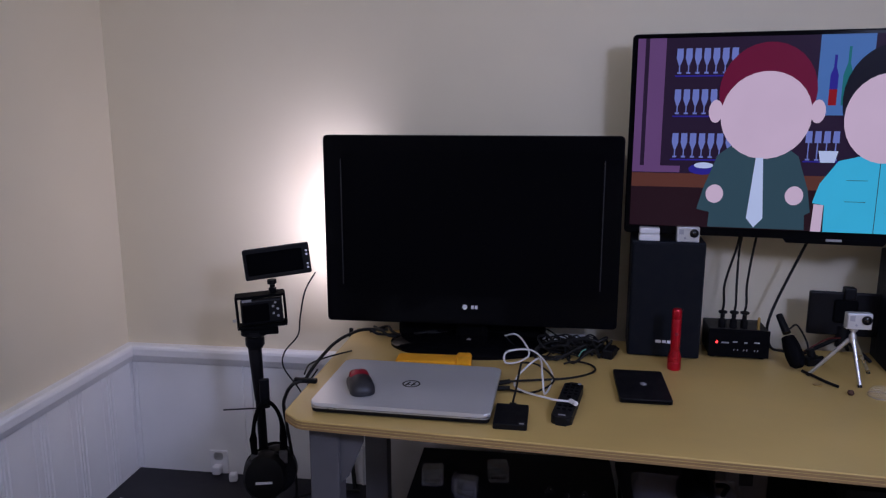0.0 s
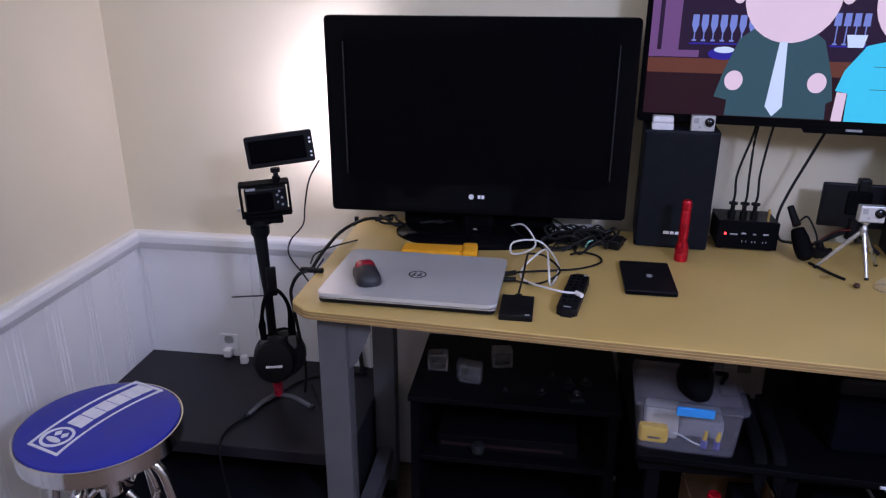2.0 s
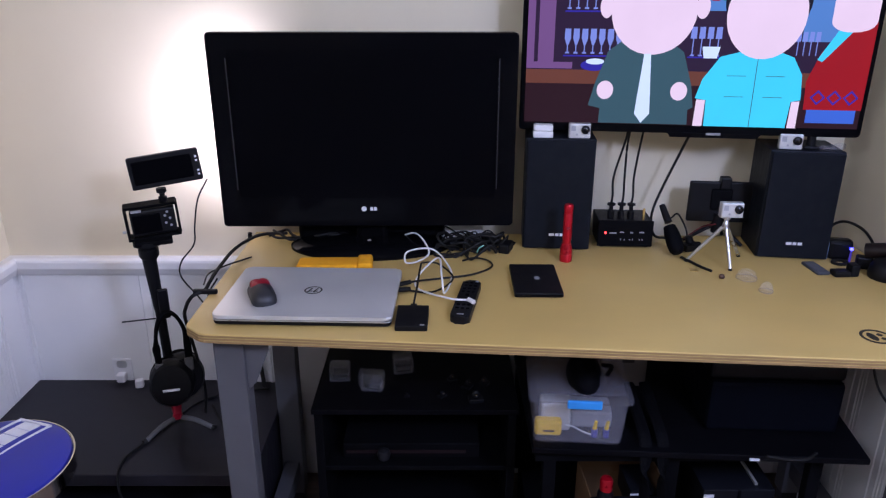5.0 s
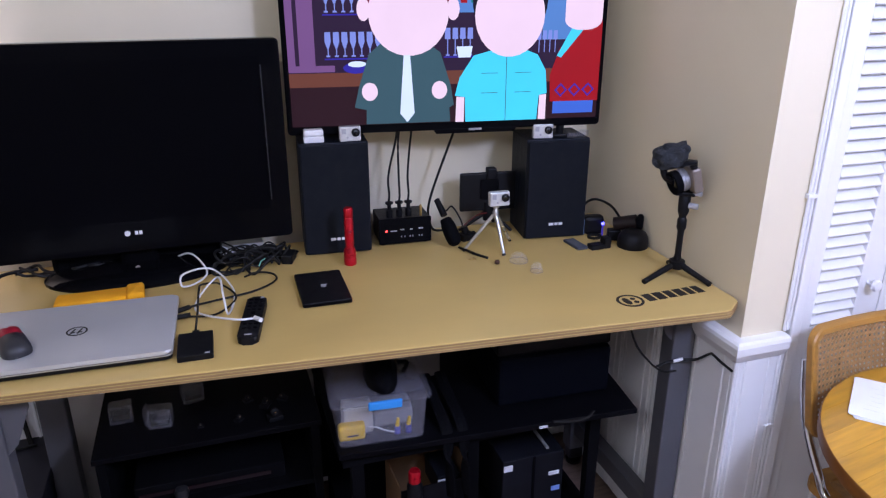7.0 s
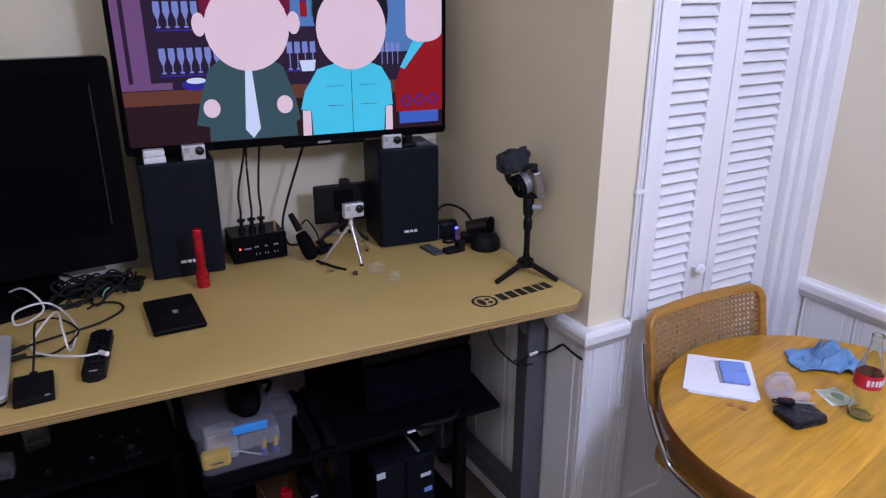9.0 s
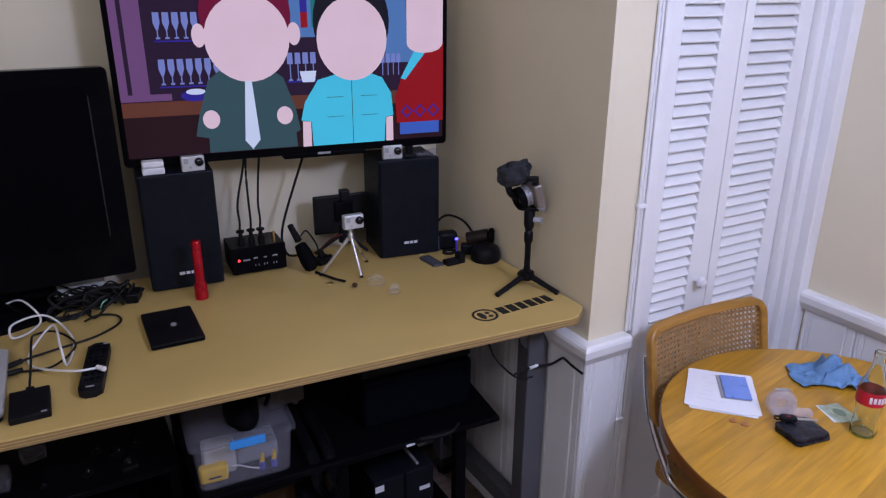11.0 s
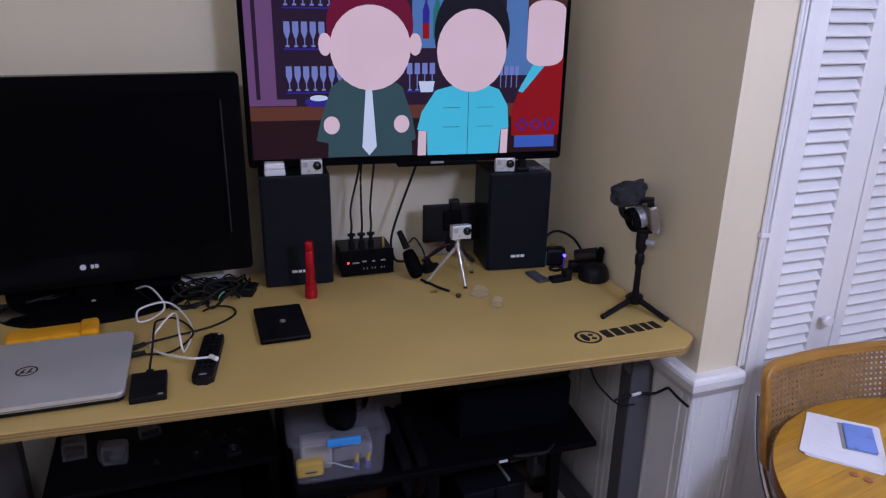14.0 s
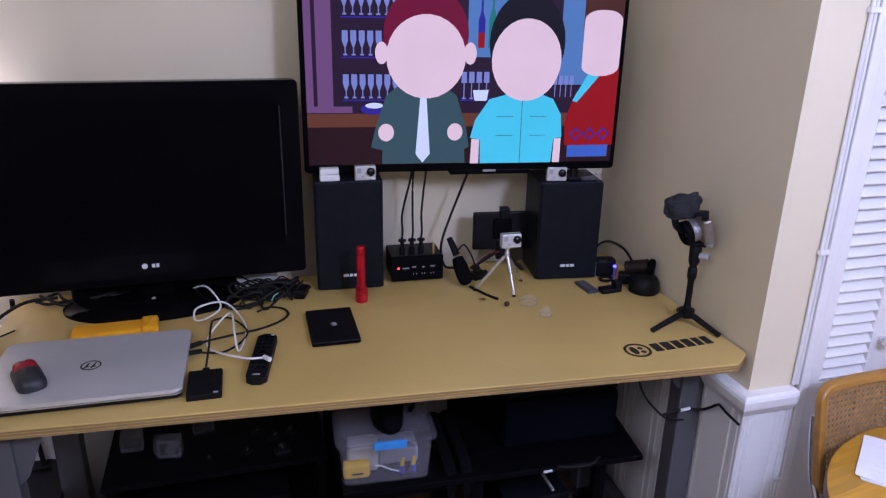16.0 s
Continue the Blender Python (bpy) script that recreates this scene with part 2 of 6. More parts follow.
def structure(name, bm, material, label, category="wall"):
    return tagged(part(name, bm, material), label, category, kind="structure")


T = 0.12
structure("wall_north", box(B(), XL - T, YB, 0, XS, YB + T, ZC), WALL, "cream painted wall above white wainscot")
structure("wall_west", box(B(), XL - T, YN, 0, XL, YB, ZC), WALL, "cream painted wall above white wainscot")
w = B()
box(w, XS, YS, 0, DOOR0 - 0.04, YB + T, ZC)
structure("wall_stub", w, WALL, "cream painted wall end beside the closet")
w = B()
box(w, DOOR0 - 0.04, YS, DTOP + 0.01, XR, YS + T, ZC)
box(w, DOOR1 + 0.03, YS, 0, XR, YS + T, DTOP + 0.01)
structure("wall_closet", w, WALL, "cream painted wall round the closet opening")
w = B()
box(w, XR, YN, 0, XR + T, YS + T, ZC)
structure("wall_east", w, WALL, "cream painted wall above white wainscot")
w = B()
box(w, XL - T, YN - T, 0, XR + T, YN, 0.9)
box(w, XL - T, YN - T, 2.25, XR + T, YN, ZC)
box(w, XL - T, YN - T, 0.9, -0.5, YN, 2.25)
box(w, 1.5, YN - T, 0.9, XR + T, YN, 2.25)
structure("wall_south", w, WALL, "cream painted wall with a window opening")
structure("closet_back", box(B(), DOOR0 - 0.04, YS + 0.6, 0, XR, YS + 0.65, DTOP), WALL, "plain closet back wall")
structure("ceiling", box(B(), XL - T, YN - T, ZC, XR + T, YB + T, ZC + 0.1), CEIL, "white painted ceiling", "ceiling")
floor = structure("floor", box(B(), XL - T, YN - T, -0.05, XR + T, YB + T, -0.012), FLOOR, "dark brown floor", "floor")

# chair rails and wainscot
RT = 0.842


def rail(name, x0, y0, x1, y1, nx, ny, m0=0.0, m1=0.0):
    """A moulded chair rail from one wall point to another, standing out along (nx, ny)."""
    d = Vector((x1 - x0, y1 - y0, 0)).normalized()
    a, b = Vector((x0, y0, 0)), Vector((x1, y1, 0))
    prof = [(0, RT), (0.026, RT), (0.033, RT - 0.005), (0.036, RT - 0.013), (0.035, RT - 0.034), (0.03, RT - 0.042), (0.022, RT - 0.056), (0.014, RT - 0.064), (0, RT - 0.066)]
    bm = B()
    ra = [bm.verts.new((a.x + nx * o - d.x * m0 * o, a.y + ny * o - d.y * m0 * o, z)) for o, z in prof]
    rb = [bm.verts.new((b.x + nx * o + d.x * m1 * o, b.y + ny * o + d.y * m1 * o, z)) for o, z in prof]
    n = len(prof)
    for i in range(n):
        bm.faces.new((ra[i], rb[i], rb[(i + 1) % n], ra[(i + 1) % n]))
    bm.faces.new(ra)
    bm.faces.new(rb[::-1])
    return structure(name, bm, TRIM, "white painted moulded chair rail", "trim")


rail("trim_rail_north", XL, YB, XS, YB, 0, -1, -1, -1)
rail("trim_rail_west", XL, YN, XL, YB, 1, 0, 0, -1)
rail("trim_rail_stub", XS, YS, XS, YB, -1, 0, 1, -1)
rail("trim_rail_stub_end", XS, YS, DOOR0 - 0.05, YS, 0, -1, 1)
rail("trim_rail_east", XR, YN, XR, YS - 0.06, -1, 0)


def wainscot(name, x0, y0, x1, y1, nx, ny, width):
    """Tongue-and-groove boards with beaded edges, each a piece of its own."""
    owner = tagged(new(name), "white painted beadboard wainscot below the rail", "wainscot", kind="structure")
    L = math.hypot(x1 - x0, y1 - y0)
    n = max(1, round(L / width))
    pitch = L / n
    bm = B()
    e = 0.004
    prof = [(0.0008, 0.0), (0.0008, 0.006), (e, 0.010), (0.010, 0.010), (0.013, 0.006), (0.016, 0.010), (0.026, 0.010), (0.029, 0.007), (0.032, 0.011), (pitch - 0.032, 0.011), (pitch - 0.029, 0.007), (pitch - 0.026, 0.010), (pitch - e, 0.010), (pitch - 0.0008, 0.006), (pitch - 0.0008, 0.0)]
    lo = [bm.verts.new((s, -o, 0.0)) for s, o in prof]
    hi = [bm.verts.new((s, -o, RT - 0.04)) for s, o in prof]
    k = len(prof)
    for i in range(k):
        bm.faces.new((lo[i], lo[(i + 1) % k], hi[(i + 1) % k], hi[i]))
    bm.faces.new(hi)
    me = bpy.data.meshes.new("plank")
    bmesh.ops.recalc_face_normals(bm, faces=bm.faces)
    bm.to_mesh(me)
    bm.free()
    me.materials.append(TRIM)
    ang = math.degrees(math.atan2(y1 - y0, x1 - x0))
    for i in range(n):
        f = i / n
        ob = new("plank", me)
        ob.parent = owner
        ob.matrix_world = pose(x0 + (x1 - x0) * f + nx * 0.001, y0 + (y1 - y0) * f + ny * 0.001, 0, 0, 0, ang)
    return owner


wainscot("wainscot_north", XL, YB, XS, YB, 0, -1, 0.44)
wainscot("wainscot_west", XL, YN + 1.6, XL, YB, 1, 0, 0.16)
wainscot("wainscot_stub", XS, YB - 0.012, XS, YS, -1, 0, 0.17)
wainscot("wainscot_stub_end", XS - 0.011, YS, DOOR0 - 0.055, YS, 0, -1, 0.14)
wainscot("wainscot_east", XR, YS - 0.07, XR, -0.8, -1, 0, 0.17)

# closet door casing
c = B()
for x0, x1, y0 in ((DOOR0 - 0.03, DOOR0, YS - 0.012), (DOOR1, DOOR1 + 0.028, YS - 0.012), (DOOR1 + 0.028, DOOR1 + 0.062, YS - 0.03), (DOOR1 + 0.062, XR, YS - 0.062)):
    box(c, x0, y0, 0, x1, YS + 0.09, DTOP, 0.003)
box(c, DOOR0 - 0.03, YS - 0.03, DTOP, XR, YS + 0.02, DTOP + 0.1, 0.003)
structure("trim_door_casing", c, TRIM, "white painted stepped door casing", "trim")


def louvre_door(name, x0, x1, sl0, sl1, knob_x):
    d = thing(name, pose(x0, YS + 0.012, 0.012), "white painted louvred bifold closet door leaf", "door", "closet door leaves", "structure")
    W, st, sr = x1 - x0, sl0 - x0, x1 - sl1
    bm = B()
    box(bm, 0, 0, 0, st, 0.03, 2.02, 0.002)
    part("stile", bm, TRIM, d)
    part("stile", box(B(), W - sr, 0, 0, W, 0.03, 2.02, 0.002), TRIM, d)
    for z0, z1 in ((0, 0.16), (0.745, 0.815), (1.94, 2.02)):
        part("rail", box(B(), st, 0.0015, z0, W - sr, 0.029, z1, 0.002), TRIM, d)
    part("lower_panel", box(B(), st, 0.01, 0.16, W - sr, 0.02, 0.745), TRIM, d)
    bm = box(B(), 0, -0.0035, -0.0205, W - st - sr, 0.0035, 0.0205, 0.002, None, 1)
    me = bpy.data.meshes.new("slat")
    bm.to_mesh(me)
    bm.free()
    me.materials.append(TRIM)
    z = 0.838
    while z < 1.93:
        s = new("slat", me)
        s.parent = d
        s.matrix_basis = pose(st, 0.013, z, -41)
        z += 0.031
    if knob_x:
        k = part("knob", lathe(B(), [(0.006, 0), (0.006, 0.012), (0.014, 0.018), (0.017, 0.026), (0.013, 0.034), (0.004, 0.037)], 20, pose(knob_x, 0, 0.925, 90)), WHITEPL, d, "round white knob", True)
    return d


MIDX = 1.708
louvre_door("door_1", DOOR0 + 0.002, MIDX - 0.002, 1.485, 1.625, 0.222)
louvre_door("door_2", MIDX + 0.002, DOOR1 - 0.002, 1.744, 1.93, None)

# cable conduit along the stub wall's end
pp = thing("cable_conduit", pose(0, 0, 0), "thin white painted cable run on the wall end", "cable run")
bm = B()
for dx in (0.0, 0.011):
    rod(bm, (1.381 + dx, YS - 0.006, 0.02), (1.381 + dx, YS - 0.006, RT - 0.06), 0.0045, seg=8)
    rod(bm, (1.381 + dx, YS - 0.006, RT + 0.004), (1.381 + dx, YS - 0.006, 2.45), 0.0045, seg=8)
part("cable", bm, TRIM, pp, smooth=True)
for z in (0.55, 1.2, 1.75):
    part("clip", box(B(), 1.372, YS - 0.014, z, 1.4, YS, z + 0.012, 0.002), TRIM, pp)

# window behind the camera
wf = tagged(new("window_1"), "white framed window in the far wall", "window", kind="structure")
bm = B()
for x0, x1, z0, z1 in ((-0.5, 1.5, 0.9, 0.96), (-0.5, 1.5, 2.19, 2.25), (-0.5, -0.44, 0.96, 2.19), (1.44, 1.5, 0.96, 2.19), (0.47, 0.53, 0.96, 2.19)):
    box(bm, x0, YN - 0.09, z0, x1, YN - 0.03, z1, 0.003)
part("window_frame", bm, TRIM, wf)
# ceiling lamp behind the camera
cl = thing("ceiling_lamp", pose(1.16, -0.3, ZC), "round ceiling lamp with a white rim", "lamp")
part("rose", lathe(B(), [(0.07, -0.03), (0.075, -0.02), (0.075, 0)], 24), WHITEPL, cl, "", True)
part("stem", rod(B(), (0, 0, -0.03), (0, 0, -0.12), 0.01), WHITEPL, cl)

# ---- workbench ----
ZD = 0.94
desk = thing("workbench", pose(0, 0, 0), "plywood-topped workbench on grey steel legs, crowded with electronics", "workbench")
outline = [(-0.567, 1.486), (-0.562, 1.472), (-0.527, 1.441), (-0.512, 1.435), (1.176, 1.302), (1.192, 1.305), (1.238, 1.341), (1.244, 1.355), (1.244, 2.09), (-0.562, 2.13)]
top = part("tabletop", prism(B(), outline, ZD - 0.023, ZD, 0.002), PLY, desk, "varnished birch plywood top with cut corners")

for k, (a, b) in enumerate(((0.0215, 0.0165), (0.0148, 0.0095), (0.0078, 0.0035))):
    ring = [(x + (-0.0006 if x < 0 else 0.0006) * (abs(x) > 0.5), y - 0.0006 * (y < 1.5)) for x, y in outline]
    part("ply_layer", prism(B(), ring, ZD - a, ZD - b), PLYEDGE, top, "darker plywood layer in the edge")


def leg_frame(x, sgn):
    """One end frame of the workbench: two posts, a top rail with gusset and a foot rail."""
    w, yf, yb = 0.07, 1.47, 1.98
    for y, nm in ((yf, "front_leg"), (yb, "rear_leg")):
        lg = part(nm, box(B(), x, y, 0.06, x + w, y + 0.055, ZD - 0.024, 0.004), GREY, desk)
        part("inner_post", box(B(), x + 0.008, y + 0.008, 0.012, x + w - 0.008, y + 0.047, 0.07, 0.003), DARKSTEEL, lg)
        part("foot", lathe(B(), [(0.028, -0.012), (0.028, 0.0), (0.01, 0.004), (0.01, 0.014)], 18, pose(x + w / 2, y + 0.027, 0)), BLACK, lg)
    part("top_rail", box(B(), x + 0.006, yf + 0.055, ZD - 0.095, x + w - 0.006, yb, ZD - 0.026, 0.003), GREY, desk)
    part("foot_rail", box(B(), x + 0.012, yf + 0.055, 0.13, x + w - 0.012, yb, 0.19, 0.003), GREY, desk)
    gx = x + w if sgn > 0 else x
    g = [(0, 0), (0.055 * sgn, 0), (0.055 * sgn, -0.035), (0.02 * sgn, -0.12), (0, -0.14)]
    part("gusset", prism(B(), g if sgn > 0 else g[::-1], -0.004, 0.0, 0, pose(gx, yf + 0.01, ZD - 0.03, 90)), GREY, desk)


leg_frame(-0.508, 1)
leg_frame(1.165, -1)
part("back_rail", box(B(), -0.43, 2.02, ZD - 0.1, 1.16, 2.05, ZD - 0.03, 0.003), GREY, desk)


def logo(owner, m, size, material, bars, disc=True, mark="logo_mark"):
    """A brand mark as plain shapes: a ringed disc and solid bars."""
    bm = B()
    x = 0.0
    if disc:
        ringplate(bm, oval(size * 1.25, size * 1.25, 28, size * 0.62), oval(size * 1.0, size * 1.0, 28, size * 0.62), 0, 0.0006, m)
        prism(bm, oval(size * 0.34, size * 0.7, 14, size * 0.45), 0, 0.0006, 0, m)
        prism(bm, oval(size * 0.3, size * 0.3, 4, size * 0.82, size * 0.14), 0, 0.0006, 0, m)
        prism(bm, oval(size * 0.3, size * 0.3, 4, size * 0.82, -size * 0.2), 0, 0.0006, 0, m)
        x = size * 1.4
    for wd in bars:
        prism(bm, [(x, -size * 0.36), (x + wd * size, -size * 0.36), (x + wd * size, size * 0.36), (x, size * 0.36)], 0, 0.0006, 0, m)
        x += wd * size + size * 0.12
    return part(mark, bm, material, owner)


logo(desk, pose(0.948, 1.423, ZD + 0.0004, 0, 0, 2.2), 0.056, INK, (0.42, 0.46, 0.4, 0.44, 0.34, 0.38))

STRIP = mat("dark_grey_strip", (0.02, 0.02, 0.023), 0.35, var=0.1, scale=40)
# ---- large switched-off television ----
tv = thing("television", pose(-0.191, 1.962, ZD, 0, 0, 0.9), "glossy black flat television, switched off, on an oval stand", "television")
W, H0, H1 = 0.828, 0.075, 0.611
bm = B()
prism(bm, rrect(W, H1 - H0, 0.012), -0.045, 0.0, 0.004, pose(0, 0, (H0 + H1) / 2, 90))
prism(bm, rrect(W * 0.78, (H1 - H0) * 0.72, 0.03), -0.085, -0.045, 0.012, pose(0, 0, (H0 + H1) / 2, 90))
cab = part("housing", bm, BLACKGLOSS, tv)
scr = part("screen", prism(B(), rrect(0.716, 0.404, 0.003), -0.001, 0.0016, 0, pose(0, 0, 0.365, 90)), SCREEN_OFF, tv, "dark matte screen")
bm = ringplate(B(), rrect(0.735, 0.425, 0.006), rrect(0.718, 0.406, 0.003), 0.0, 0.0024, pose(0, 0, 0.365, 90))
part("inner_bezel", bm, BLACKGLOSS, cab)
for sx in (-1, 1):
    part("bezel_strip", prism(B(), rrect(0.003, 0.36, 0.0012), 0.0, 0.0032, 0, pose(sx * 0.3635, 0, 0.365, 90)), STRIP, cab)
bm = B()
prism(bm, oval(0.015, 0.015, 20, -0.012), 0, 0.0012, 0, pose(0, -0.0002, 0.128, 90))
for x in (0.006, 0.0165):
    prism(bm, [(x, -0.005), (x + 0.008, -0.005), (x + 0.008, 0.005), (x, 0.005)], 0, 0.0012, 0, pose(0, -0.0002, 0.128, 90))
part("logo_mark", bm, WHITEINK, cab)
part("neck", prism(B(), rrect(0.1, 0.06, 0.02), 0.02, 0.14, 0.004, pose(0.005, 0.06, 0)), BLACKGLOSS, tv)
part("rear_skirt", prism(B(), rrect(0.44, 0.05, 0.02), 0.014, 0.16, 0.004, pose(0.0, 0.105, 0)), BLACKMATTE, tv, "dark stand support behind the screen")
bm = lathe(B(), [(1.0, 0.0), (1.0, 0.008), (0.93, 0.017), (0.6, 0.026), (0.25, 0.034), (0.1, 0.036)], 48, pose(0.0, 0.045, 0) @ Matrix.Diagonal((0.235, 0.128, 1, 1)))
part("stand_base", bm, BLACKGLOSS, tv, "glossy oval base", True)
# Small aluminium disc placed for a glint on the stand.
part("badge", lathe(B(), [(0.006, 0), (0.006, 0.002)], 20, pose(0, 0.0, 0.03, 40)), ALU, tv)

# ---- wall-mounted television showing a cartoon ----
wt = thing("television", pose(0.69, 1.972, 1.283, 0, 0, -7.3), "black wall-mounted flat television showing a brightly coloured picture", "television")
SW, SH = 0.915, 0.534
part("housing", prism(B(), rrect(SW, SH, 0.012), -0.04, 0.0, 0.004, pose(0, 0, SH / 2, 90)), BLACKGLOSS, wt)
part("rear_cover", prism(B(), rrect(0.6, 0.32, 0.03), -0.075, -0.04, 0.012, pose(0, 0, 0.24, 90)), BLACK, wt)
arm = B()
tube(arm, [(0, 0.07, 0.26), (-0.05, 0.12, 0.26), (0.0, 0.17, 0.26)], 0.018, n=6)
part("wall_arm", arm, DARKSTEEL, wt)
part("chin", prism(B(), [(-0.05, 0.004), (0.2, 0.004), (0.19, -0.009), (-0.04, -0.009)], 0.0, 0.006, 0.001, pose(0, 0, 0, 90)), BLACKGLOSS, wt)
part("logo_mark", box(B(), 0.055, -0.0075, -0.001, 0.093, -0.0055, 0.005), GREYINK, wt)


def glow(name, col, e):
    return mat(name, col, 0.35, emit=e, var=0.03, scale=8, bump=0, spec=0.04)


E1 = 1.02
G = {k: glow("picture_" + k, v, E1) for k, v in dict(wall=(0.022, 0.009, 0.03), frame=(0.16, 0.07, 0.2), wood=(0.13, 0.04, 0.025), dark=(0.02, 0.005, 0.008), brown=(0.07, 0.02, 0.015), trim=(0.03, 0.02, 0.3), glass=(0.2, 0.24, 0.62), pale=(0.8, 0.58, 0.72), grey=(0.04, 0.085, 0.11), cyan=(0.075, 0.58, 0.86), red=(0.3, 0.004, 0.008), white=(0.65, 0.72, 0.98), blue=(0.05, 0.12, 0.55), sky=(0.09, 0.2, 0.5), hair=(0.16, 0.004, 0.035), green=(0.02, 0.18, 0.2), black=(0.006, 0.005, 0.012)).items()}
pic = part("screen", prism(B(), rrect(0.886, 0.498, 0.002), 0.0002, 0.0012, 0, pose(0, 0, SH / 2 + 0.006, 90)), G["wall"], wt, "bright picture of a bar")
LAYER = [0.0014]


def paint(key, *shapes):
    """Flat colour shapes of the picture; u to the right 0..1, v up 0..1."""
    z = LAYER[0]
    for s in shapes:
        part("picture_area", prism(B(), [((u - 0.5) * 0.886, (v - 0.5) * 0.498) for u, v in s], z, z + 0.0003, 0, pose(0, 0, SH / 2 + 0.006, 90)), G[key], pic)
    LAYER[0] += 0.0003


def rect(u0, v0, u1, v1):
    return [(u0, v0), (u1, v0), (u1, v1), (u0, v1)]


def disc(u, v, a, b, n=30):
    return oval(a * 2, b * 2, n, u, v)


def blob(u0, v0, u1, v1, r=0.05):
    w_, h_ = u1 - u0, v1 - v0
    return [(u0 + w_ / 2 + x, v0 + h_ / 2 + y) for x, y in rrect(w_, h_, r, 6)]


paint("dark", rect(0.0, 0.0, 1.0, 0.215))
paint("wood", rect(0.0, 0.215, 1.0, 0.29))
paint("frame", rect(0.0, 0.3, 0.022, 1.0), rect(0.034, 0.33, 0.082, 1.0), rect(0.0, 0.295, 0.14, 0.33))
paint("sky", rect(0.5, 0.6, 0.64, 1.0), rect(0.8, 0.45, 0.9, 1.0))
paint("trim", rect(0.11, 0.36, 0.29, 0.368), rect(0.11, 0.59, 0.29, 0.598), rect(0.11, 0.8, 0.29, 0.808), rect(0.48, 0.36, 0.6, 0.368))
gl = []
for v in (0.375, 0.605, 0.815):
    for k in range(7):
        u = 0.122 + 0.0255 * k
        gl += [[(u - 0.0085, v + 0.13), (u + 0.0085, v + 0.13), (u + 0.0095, v + 0.08), (u + 0.003, v + 0.045), (u - 0.003, v + 0.045), (u - 0.0095, v + 0.08)], rect(u - 0.0016, v + 0.008, u + 0.0016, v + 0.05), rect(u - 0.006, v, u + 0.006, v + 0.009)]
for k in range(4):
    u = 0.492 + 0.024 * k
    gl += [[(u - 0.008, 0.52), (u + 0.008, 0.52), (u + 0.009, 0.46), (u - 0.009, 0.46)], rect(u - 0.0016, 0.375, u + 0.0016, 0.465), rect(u - 0.006, 0.37, u + 0.006, 0.378)]
for k in range(4):
    u = 0.79 + 0.018 * k
    gl += [[(u - 0.006, 0.5), (u + 0.006, 0.5), (u + 0.007, 0.45), (u - 0.007, 0.45)], rect(u - 0.0014, 0.38, u + 0.0014, 0.455)]
paint("glass", *gl)
paint("green", [(0.565, 0.65), (0.59, 0.65), (0.59, 0.8), (0.581, 0.86), (0.581, 0.94), (0.574, 0.94), (0.574, 0.86), (0.565, 0.8)], rect(0.6, 0.65, 0.622, 0.83))
paint("red", rect(0.532, 0.65, 0.553, 0.73))
paint("trim", [(0.532, 0.73), (0.553, 0.73), (0.553, 0.8), (0.546, 0.84), (0.546, 0.9), (0.539, 0.9), (0.539, 0.84), (0.532, 0.8)], disc(0.205, 0.315, 0.04, 0.03, 20))
paint("white", disc(0.208, 0.335, 0.028, 0.016, 16), [(0.52, 0.42), (0.572, 0.42), (0.565, 0.36), (0.527, 0.36)])
paint("red", [(0.835, 0.1), (1.0, 0.1), (1.0, 0.55), (0.93, 0.52), (0.86, 0.4), (0.83, 0.25)])
paint("trim", *[[(u - 0.022, 0.165), (u, 0.125), (u + 0.022, 0.165), (u, 0.205)] for u in (0.87, 0.917, 0.964)])
paint("red", *[[(u - 0.015, 0.165), (u, 0.138), (u + 0.015, 0.165), (u, 0.192)] for u in (0.87, 0.917, 0.964)])
paint("blue", rect(0.845, 0.03, 0.985, 0.1))
paint("cyan", [(0.85, 0.36), (0.865, 0.35), (0.935, 0.5), (0.9, 0.52)])
paint("brown", blob(0.87, 0.7, 0.999, 0.97, 0.05))
paint("pale", blob(0.872, 0.5, 0.997, 0.86, 0.055))
paint("grey", [(0.23, 0.005), (0.5, 0.005), (0.497, 0.085), (0.512, 0.1), (0.5, 0.22), (0.468, 0.39), (0.43, 0.44), (0.28, 0.44), (0.245, 0.39), (0.212, 0.22), (0.195, 0.1), (0.232, 0.085)])
paint("cyan", [(0.55, 0.0), (0.79, 0.0), (0.795, 0.14), (0.822, 0.15), (0.815, 0.28), (0.785, 0.37), (0.74, 0.4), (0.64, 0.4), (0.575, 0.37), (0.53, 0.25), (0.515, 0.15), (0.548, 0.14)])
paint("pale", [(0.517, 0.0), (0.545, 0.0), (0.546, 0.14), (0.52, 0.145)], [(0.795, 0.0), (0.82, 0.0), (0.82, 0.145), (0.797, 0.14)], disc(0.244, 0.185, 0.025, 0.05, 20), disc(0.465, 0.185, 0.025, 0.05, 20))
paint("grey", rect(0.6, 0.16, 0.655, 0.163), rect(0.6, 0.27, 0.655, 0.273), rect(0.712, 0.16, 0.767, 0.163), rect(0.712, 0.27, 0.767, 0.273), rect(0.682, 0.0, 0.684, 0.36))
paint("hair", disc(0.37, 0.72, 0.132, 0.25))
paint("black", disc(0.69, 0.68, 0.122, 0.27))
paint("pale", disc(0.37, 0.6, 0.124, 0.225), disc(0.232, 0.62, 0.02, 0.06, 16), disc(0.508, 0.62, 0.02, 0.06, 16), disc(0.69, 0.585, 0.113, 0.225))
paint("white", [(0.352, 0.38), (0.372, 0.38), (0.384, 0.06), (0.36, 0.01), (0.338, 0.06)])


# ---- loudspeakers ----


